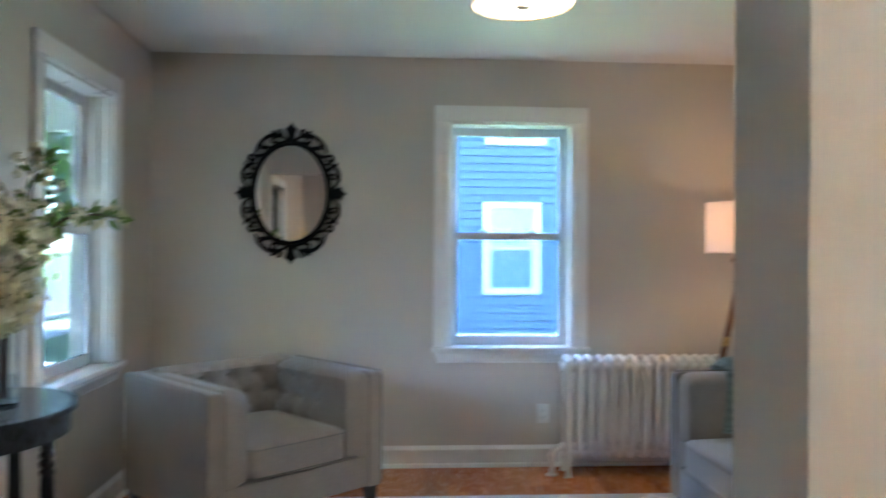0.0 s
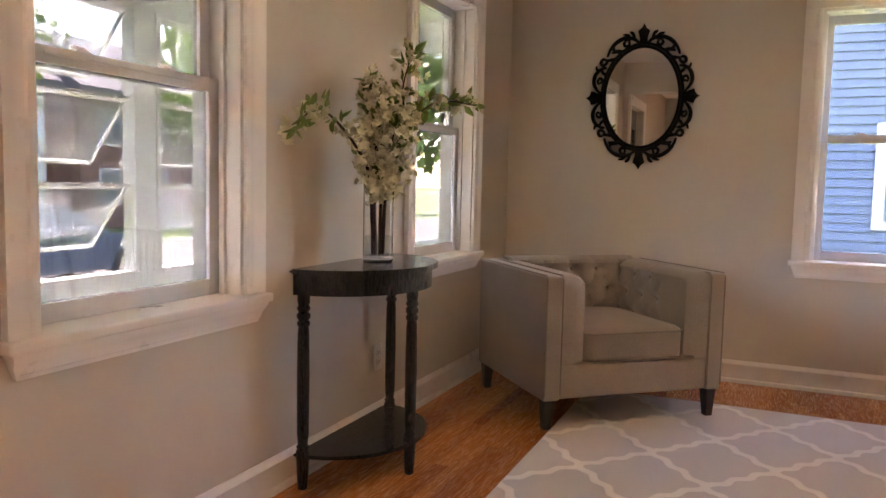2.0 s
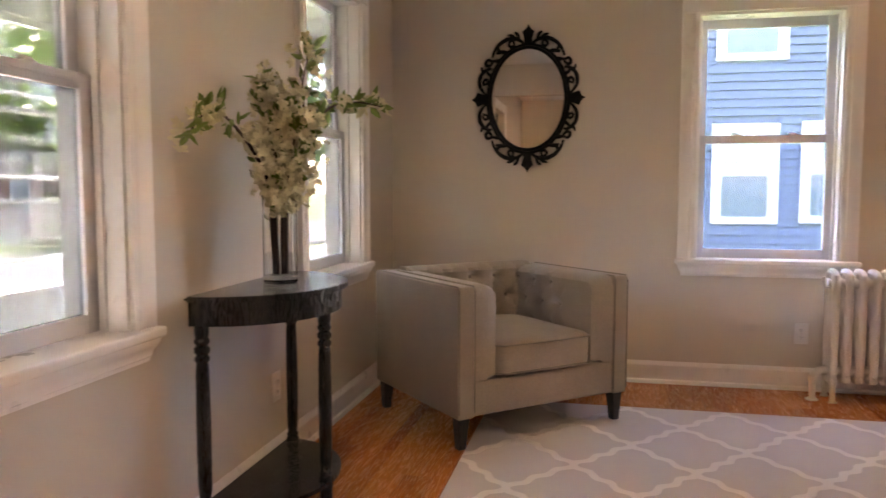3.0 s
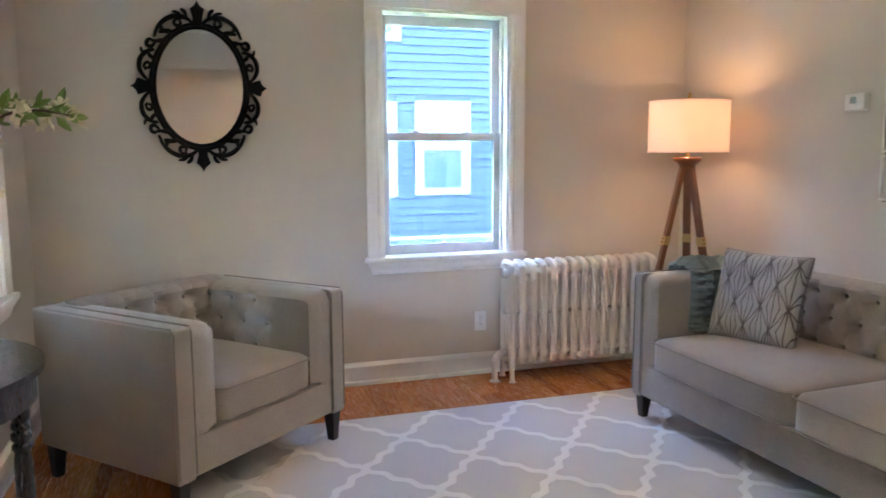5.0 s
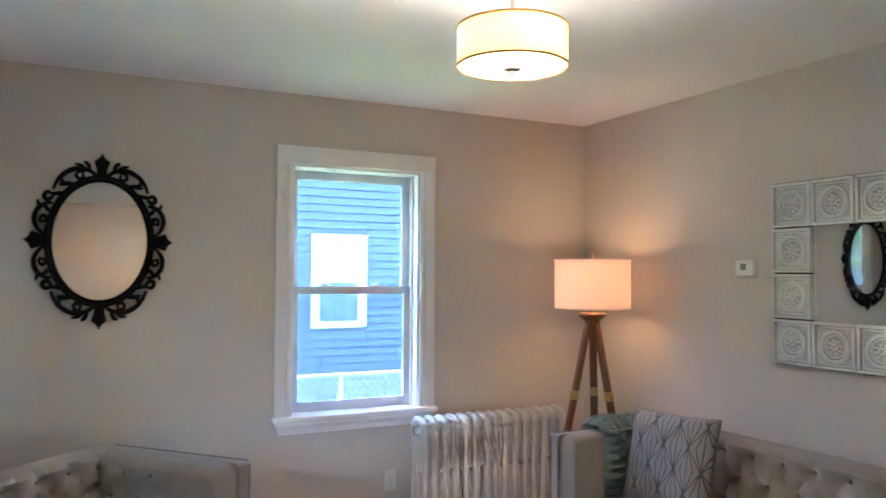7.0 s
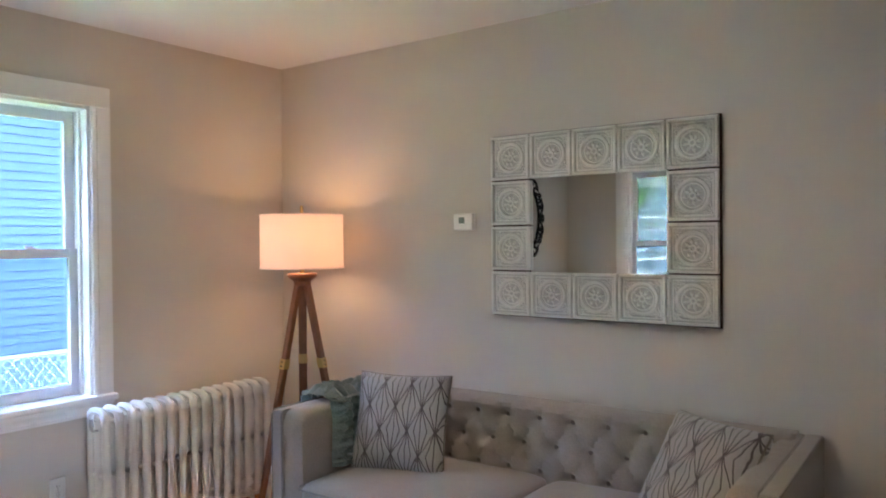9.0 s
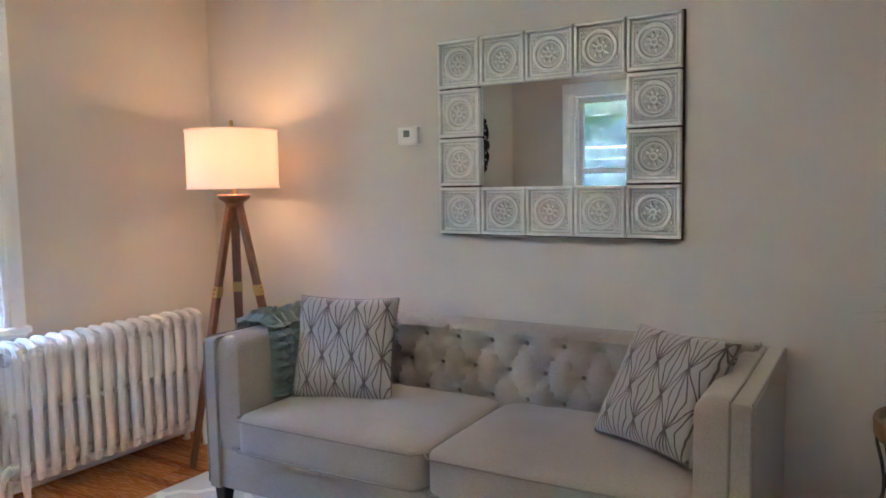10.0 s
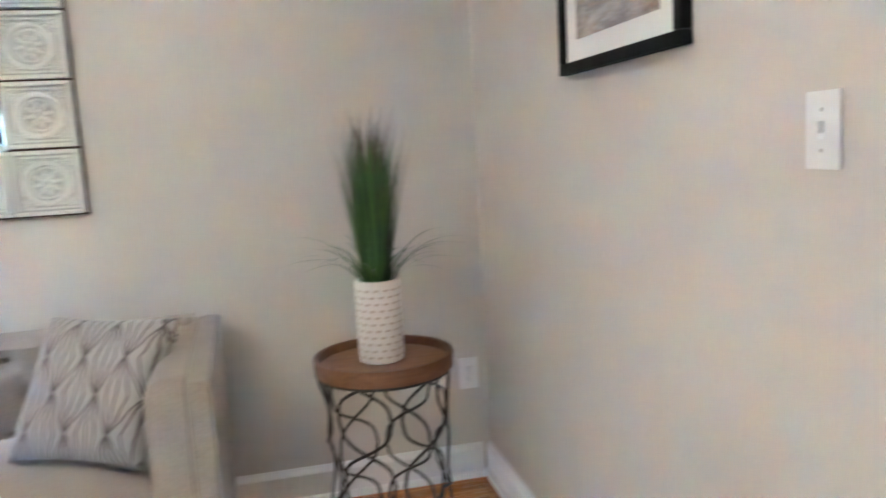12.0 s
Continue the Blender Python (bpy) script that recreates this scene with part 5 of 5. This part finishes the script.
for _a, _b, _z0, _z1 in _holes:
    aw = thing("awning_window", pose(PX - 0.05, (_a + _b) / 2, 0), "white porch awning window with tilted open panes", "window", "porch awning windows")
    hw = (_b - _a) / 2
    fr = box(-0.04, -hw, _z0, 0.06, -hw + 0.035, _z1, 0.003)
    box(-0.04, hw - 0.035, _z0, 0.06, hw, _z1, 0.003, bm=fr)
    box(-0.04, -hw + 0.035, _z0, 0.07, hw - 0.035, _z0 + 0.03, 0.003, bm=fr)
    box(-0.04, -hw + 0.035, _z1 - 0.03, 0.06, hw - 0.035, _z1, 0.003, bm=fr)
    part("window_frame", fr, HOUSEWHITE, aw)
    step = (_z1 - _z0 - 0.06) / 3
    for k in range(3):
        zt = _z0 + 0.03 + (k + 1) * step
        hh = step - 0.02
        m = pose(0, 0, zt, 0, 38, 0)
        g = bmesh.new()
        for q in ((-hw + 0.04, -hh, -hw + 0.065, 0), (hw - 0.065, -hh, hw - 0.04, 0), (-hw + 0.065, -hh, hw - 0.065, -hh + 0.025), (-hw + 0.065, -0.025, hw - 0.065, 0)):
            box(-0.008, q[0], q[1], 0.008, q[2], q[3], bm=g)
        g.transform(m)
        sash = part("sash", g, HOUSEWHITE, aw, smooth=False)
        g = box(-0.002, -hw + 0.066, -hh + 0.026, 0.002, hw - 0.066, -0.026)
        g.transform(m)
        part("pane", g, PORCHGLASS, sash, smooth=False).visible_shadow = False
        part("mullion", box(-0.02, -hw + 0.035, zt - 0.008, 0.02, hw - 0.035, zt + 0.012), HOUSEWHITE, aw, smooth=False)
    part("crank", tube([(0.06, hw - 0.05, _z0 + 0.06), (0.09, hw - 0.05, _z0 + 0.06), (0.10, hw - 0.05, _z0 + 0.02)], 0.006, 6), NICKEL, aw)

# ---- roof over the house, so that the rooms are closed ----
tagged(part("house_roof", box(-0.5, -8.3, 2.64, XE + 0.6, 0.55, 2.80), ROOFING, smooth=False), "dark shingled roof edge", "roof", kind="structure")


# ---- outdoors ----
GROUND = -0.95
tagged(part("ground", box(-400, -400, GROUND - 0.5, 400, 400, GROUND), Nodes("lawn", (0.10, 0.15, 0.05), 0.95).mat, smooth=False), "green lawn and earth", "ground", kind="structure")
_gm = Nodes("lawn_grass", (0.1, 0.16, 0.05), 0.95)
_gp = _gm.place()
_gm.set("Base Color", _gm.mix(_gm.noise(_gp, 0.8, 5), (0.06, 0.11, 0.025), (0.16, 0.20, 0.07)))
bpy.data.objects["ground"].data.materials[0] = _gm.mat
ROADM = paint("asphalt", (0.10, 0.10, 0.105), 0.9, 0.2, 20, 0.5)
CONCRETE = paint("concrete", (0.42, 0.41, 0.39), 0.85, 0.12, 20, 0.4)
tagged(part("road", box(-17.5, -80, GROUND - 0.1, -9.5, 80, GROUND + 0.012), ROADM, smooth=False), "grey asphalt street", "road", kind="structure")
tagged(part("pavement", box(-8.6, -80, GROUND - 0.1, -7.1, 80, GROUND + 0.05, 0.01), CONCRETE), "pale concrete pavement", "pavement", kind="structure")
tagged(part("kerb", box(-9.5, -80, GROUND - 0.1, -9.32, 80, GROUND + 0.14, 0.02), CONCRETE), "pale concrete kerb", "kerb", kind="structure")


def neighbour_house():
    Y = 7.5
    ob = thing("neighbour_house", pose(0, Y, 0), "blue-grey clapboard house with white trimmed windows", "house")
    x0, x1, zb = -2.2, 6.6, GROUND
    ridge, eave = 7.2, 3.0
    mid = 2.2
    prof = [(x0, zb), (x1, zb), (x1, eave), (mid, ridge), (x0, eave)]
    bm = bmesh.new()
    fr = [bm.verts.new((x, 0.03, z)) for x, z in prof]
    bk = [bm.verts.new((x, 8.0, z)) for x, z in prof]
    bm.faces.new(fr)
    bm.faces.new(bk[::-1])
    for k in range(5):
        bm.faces.new((fr[k], fr[(k + 1) % 5], bk[(k + 1) % 5], bk[k]))
    wall = part("wall", bm, SIDING, ob, smooth=False)
    wins = [(2.82, 3.76, 0.60, 2.08), (4.06, 4.98, 0.62, 2.10), (2.85, 3.84, 3.00, 4.45)]
    course = 0.126
    z = zb + 0.25
    while z < ridge - 0.2:
        lo, hi = x0, x1
        if z + course > eave:
            f = (z + course - eave) / (ridge - eave)
            lo, hi = x0 + (mid - x0) * f, x1 + (mid - x1) * f
        segs = [(lo, hi)]
        for a, b, c, d in wins:
            if c - 0.02 < z + course and z < d + 0.02:
                segs = [t for s, e in segs for t in ((s, min(e, a)), (max(s, b), e)) if t[1] - t[0] > 0.05]
        for s, e in segs:
            bm = bmesh.new()
            q = [bm.verts.new(p) for p in ((s, 0.028, z), (s, -0.012, z), (s, 0.020, z + course), (s, 0.028, z + course))]
            r = [bm.verts.new((e, v.co.y, v.co.z)) for v in q]
            for k in range(4):
                bm.faces.new((q[k], q[(k + 1) % 4], r[(k + 1) % 4], r[k]))
            bm.faces.new(q[::-1])
            bm.faces.new(r)
            part("clapboard", bm, SIDING, wall, smooth=False)
        z += course
    for a, b, c, d in wins:
        t = 0.10
        fr = box(a, -0.03, c, a + t, 0.03, d)
        box(b - t, -0.03, c, b, 0.03, d, bm=fr)
        box(a + t, -0.03, c, b - t, 0.03, c + t, bm=fr)
        box(a + t, -0.03, d - t, b - t, 0.03, d, bm=fr)
        w = part("window", fr, HOUSEWHITE, ob, "white trimmed sash window", smooth=False)
        m = (c + d) / 2
        s = box(a + t, -0.012, m - 0.025, b - t, 0.02, m + 0.025)
        for u in ((a + t, a + t + 0.04), (b - t - 0.04, b - t)):
            box(u[0], -0.008, c + t, u[1], 0.02, d - t, bm=s)
        part("sash", s, HOUSEWHITE, w, smooth=False)
        part("pane", box(a + t, 0.012, c + t, b - t, 0.018, m - 0.02), DARKGLASS, w, smooth=False)
        n = 16
        for k in range(n):
            zz = m + 0.03 + (d - t - m - 0.03) * k / n
            part("blind_slat", box(a + t + 0.04, 0.004, zz, b - t - 0.04, 0.016, zz + 0.032), BLIND, w, smooth=False)
    for s in (-1, 1):
        xe = x0 if s < 0 else x1
        bm = bmesh.new()
        p = [(xe + s * 0.35, eave - 0.28), (xe + s * 0.35, eave - 0.02), (mid, ridge + 0.36), (mid, ridge + 0.08)]
        f = [bm.verts.new((x, -0.30, z)) for x, z in p]
        g = [bm.verts.new((x, -0.24, z)) for x, z in p]
        bm.faces.new(f)
        bm.faces.new(g[::-1])
        for k in range(4):
            bm.faces.new((f[k], f[(k + 1) % 4], g[(k + 1) % 4], g[k]))
        part("rake_board", bm, HOUSEWHITE, ob, smooth=False)
        bm = bmesh.new()
        p = [(xe + s * 0.45, eave - 0.18), (xe + s * 0.45, eave - 0.03), (mid, ridge + 0.52), (mid, ridge + 0.36)]
        f = [bm.verts.new((x, -0.34, z)) for x, z in p]
        g = [bm.verts.new((x, 8.3, z)) for x, z in p]
        bm.faces.new(f)
        bm.faces.new(g[::-1])
        for k in range(4):
            bm.faces.new((f[k], f[(k + 1) % 4], g[(k + 1) % 4], g[k]))
        part("roof", bm, ROOFING, ob, smooth=False)
    for xx in (x0, x1):
        part("corner_board", box(xx - 0.06, -0.02, zb, xx + 0.06, 0.04, eave - 0.2), HOUSEWHITE, ob, smooth=False)


neighbour_house()


def chain_fence():
    Y, top = 5.2, 0.20
    ob = thing("chain_link_fence", pose(0, Y, 0), "galvanised chain-link fence with top rail", "fence")
    part("top_rail", tube([(-1, 0, top), (9, 0, top)], 0.021, 8), GALV, ob)
    for x in (-1.0, 1.4, 3.8, 6.2, 8.6):
        part("post", tube([(x, 0.03, GROUND), (x, 0.03, top + 0.03)], 0.028, 8), GALV, ob)
    bm = bmesh.new()
    hgt = top - GROUND + 0.02
    for s in (-1, 1):
        x = 0.5
        while x < 8.5:
            a, b = Vector((x, 0.0 + 0.004 * s, GROUND + 0.02)), Vector((x + s * hgt * 0.75, 0.004 * s, top + 0.03))
            d = (b - a).normalized()
            u = Vector((d.z, 0, -d.x)) * 0.0042
            w = Vector((0, 0.0042, 0))
            r = [bm.verts.new(a + k) for k in (u, w, -u)]
            q = [bm.verts.new(b + k) for k in (u, w, -u)]
            for k in range(3):
                bm.faces.new((r[k], r[(k + 1) % 3], q[(k + 1) % 3], q[k]))
            x += 0.10
    tagged(part("mesh_wire", bm, GALV, ob, smooth=False), "woven diamond wire mesh", kind="stuff")


chain_fence()


def tree(x, y, height, seed, label):
    rnd = random.Random(seed)
    ob = thing("tree", pose(x, y, GROUND), label, "tree", "street trees")
    trunk = tube([(0, 0, 0), (0.05, 0.02, height * 0.2), (0.0, 0.1, height * 0.42), (0.1, 0.0, height * 0.8)], [0.26, 0.2, 0.16, 0.05], 10)
    tips = []
    for k in range(9):
        a = k * 2.4
        z = height * (0.32 + 0.05 * k)
        r = height * (0.30 - 0.018 * k)
        tip = Vector((r * math.cos(a), r * math.sin(a), z + height * 0.16))
        tube([(0.02, 0.05, z), (tip.x * 0.5, tip.y * 0.5, z + height * 0.05), tip], [0.09, 0.05, 0.02], 6, trunk)
        tips += [tip, tip * 0.7 + Vector((0, 0, z * 0.3))]
    part("trunk", trunk, BRANCH, ob)
    bm = bmesh.new()
    for t in tips + [Vector((0, 0, height * 0.9))]:
        for _ in range(170):
            c = t + Vector((rnd.gauss(0, 1), rnd.gauss(0, 1), rnd.gauss(0, 0.75))) * height * 0.085
            u = Vector((rnd.gauss(0, 1), rnd.gauss(0, 1), rnd.gauss(0, 1))).normalized()
            w = u.orthogonal().normalized() * rnd.uniform(0.08, 0.16)
            u = u * rnd.uniform(0.12, 0.24)
            bm.faces.new([bm.verts.new(p) for p in (c - u, c + w, c + u, c - w)])
    tagged(part("crown", bm, LEAF, ob, "green leaves with gaps", smooth=False), kind="stuff")


for _k, (_x, _y, _h) in enumerate(((-8.9, 10.5, 7.5), (-19.5, -4.5, 9), (-20, 8, 10), (-8.2, -9, 7), (-19, 20, 9), (-9, 15, 8))):
    tree(_x, _y, _h, _k, "leafy green street tree")


def far_house(x, y, color, label):
    ob = thing("street_house", pose(x, y, GROUND), label, "house", "houses across the street")
    mat = paint("far_wall", color, 0.7, 0.08, 20)
    part("wall", box(-4, -4, 0, 4, 4, 5.4), mat, ob, smooth=False)
    bm = bmesh.new()
    p = [(-4.5, 5.3), (4.5, 5.3), (4.5, 5.5), (0, 8.2), (-4.5, 5.5)]
    f = [bm.verts.new((a, -4.4, b)) for a, b in p]
    g = [bm.verts.new((a, 4.4, b)) for a, b in p]
    bm.faces.new(f)
    bm.faces.new(g[::-1])
    for k in range(5):
        bm.faces.new((f[k], f[(k + 1) % 5], g[(k + 1) % 5], g[k]))
    part("roof", bm, ROOFING, ob, smooth=False)
    for z in (0.9, 3.3):
        for yy in (-2.6, 0, 2.6):
            w = part("window", box(3.98, yy - 0.55, z, 4.06, yy + 0.55, z + 1.5), HOUSEWHITE, ob, smooth=False)
            part("pane", box(4.0, yy - 0.45, z + 0.1, 4.07, yy + 0.45, z + 1.4), DARKGLASS, w, smooth=False)
    part("porch_step", box(4.0, -1.0, 0, 5.4, 1.0, 0.5), CONCRETE, ob, smooth=False)


for _y, _c, _l in ((-13, (0.42, 0.40, 0.36), "tan house with white windows across the street"), (-1, (0.24, 0.13, 0.11), "brick red house across the street"), (11, (0.45, 0.47, 0.48), "grey house with white windows across the street"), (20.5, (0.20, 0.11, 0.09), "dark brown house with white windows across the street"), (30, (0.17, 0.10, 0.085), "dark brown house with white windows across the street"), (39.5, (0.30, 0.29, 0.28), "grey house with white windows across the street")):
    far_house(-27, _y, _c, _l)


def car(x, y, color, label):
    ob = thing("parked_car", pose(x, y, GROUND + 0.012), label, "car", "parked cars")
    m = Nodes("car_paint", color, 0.25)
    m.set("Coat Weight", 0.6)

    def shell(prof, hw, taper, mat, nm, parent):
        bm = bmesh.new()
        a = [bm.verts.new((-hw + taper * max(0, z - 0.8), yy, z)) for yy, z in prof]
        b = [bm.verts.new((hw - taper * max(0, z - 0.8), yy, z)) for yy, z in prof]
        n = len(prof)
        for k in range(n):
            bm.faces.new((a[k], a[(k + 1) % n], b[(k + 1) % n], b[k]))
        bm.faces.new(a[::-1])
        bm.faces.new(b)
        bmesh.ops.bevel(bm, geom=bm.edges[:], offset=0.04, segments=2, affect="EDGES")
        return part(nm, bm, mat, parent)

    body = shell([(-2.2, 0.28), (2.2, 0.28), (2.25, 0.6), (2.15, 0.85), (1.2, 0.95), (-1.4, 0.98), (-2.1, 0.92), (-2.25, 0.6)], 0.88, 0.1, m.mat, "body", ob)
    shell([(-1.6, 0.95), (1.15, 0.95), (0.45, 1.42), (-0.9, 1.45)], 0.82, 0.30, DARKGLASS, "cabin_glass", ob)
    shell([(-1.0, 1.40), (0.5, 1.38), (0.4, 1.47), (-0.85, 1.49)], 0.80, 0.28, m.mat, "roof", ob)
    for sx in (-1, 1):
        for yy in (-1.35, 1.4):
            w = part("wheel", lathe([(0.31, -0.1), (0.33, -0.06), (0.33, 0.06), (0.31, 0.1)], 20), DARKSLOT, ob)
            w.matrix_basis = pose(sx * 0.80, yy, 0.33, 0, 90, 0)
            part("rim", lathe([(0.19, -0.105), (0.2, 0.0), (0.19, 0.105)], 14), NICKEL, w)


car(-10.9, -1.2, (0.35, 0.36, 0.38), "silver parked car by the kerb")
car(-10.9, 5.0, (0.05, 0.075, 0.12), "dark blue parked car by the kerb")
car(-16.4, 1.5, (0.6, 0.6, 0.6), "white parked car across the street")


# ---- oak strip floor ----
FLOOR_W = 0.0574


def strip_floor():
    fl = tagged(part("floor", box(-0.01, YB, -0.08, XE + 0.01, 0.0, -0.012), SUBFLOOR, smooth=False), "warm orange-brown oak strip floor", "floor", kind="structure")
    rnd = random.Random(2)
    cache = {}
    rest = bmesh.new()
    n = int(XE / FLOOR_W) + 1
    count = 0
    for i in range(n):
        x0 = i * FLOOR_W
        x1 = min(x0 + FLOOR_W, XE)
        y = -rnd.uniform(0.2, 0.9)
        ya = 0.0
        while ya > YB:
            L = rnd.choice((0.6, 0.85, 1.1))
            yb = max(y if ya == 0.0 else ya - L, YB)
            near = ya > YS and (x0 > 2.35 or x0 < 0.75 or ya > -0.9) and count < 300
            if near and ya < 0:
                key = (round(ya - yb, 3), round(x1 - x0, 4))
                if key not in cache:
                    cache[key] = part("plank", box(0.0004, -(ya - yb) + 0.0006, -0.012, x1 - x0 - 0.0004, -0.0006, 0.0, 0.0012, 1), OAK, fl, smooth=False)
                    o = cache[key]
                else:
                    o = cache[key].copy()
                    scene.collection.objects.link(o)
                o.location = (x0, ya, 0)
                count += 1
            else:
                box(x0 + 0.0004, yb + 0.0006, -0.012, x1 - 0.0004, ya - 0.0006, 0.0, bm=rest)
            ya = yb
    m = OAK.copy()
    m.name = "oak_strip_joined"
    info = [q for q in m.node_tree.nodes if q.type == "OBJECT_INFO"][0]
    geo = m.node_tree.nodes.new("ShaderNodeNewGeometry")
    for l in [l for l in m.node_tree.links if l.from_node == info]:
        m.node_tree.links.new(geo.outputs["Random Per Island"], l.to_socket)
    tagged(part("planks", rest, m, fl, smooth=False), kind="stuff")


strip_floor()
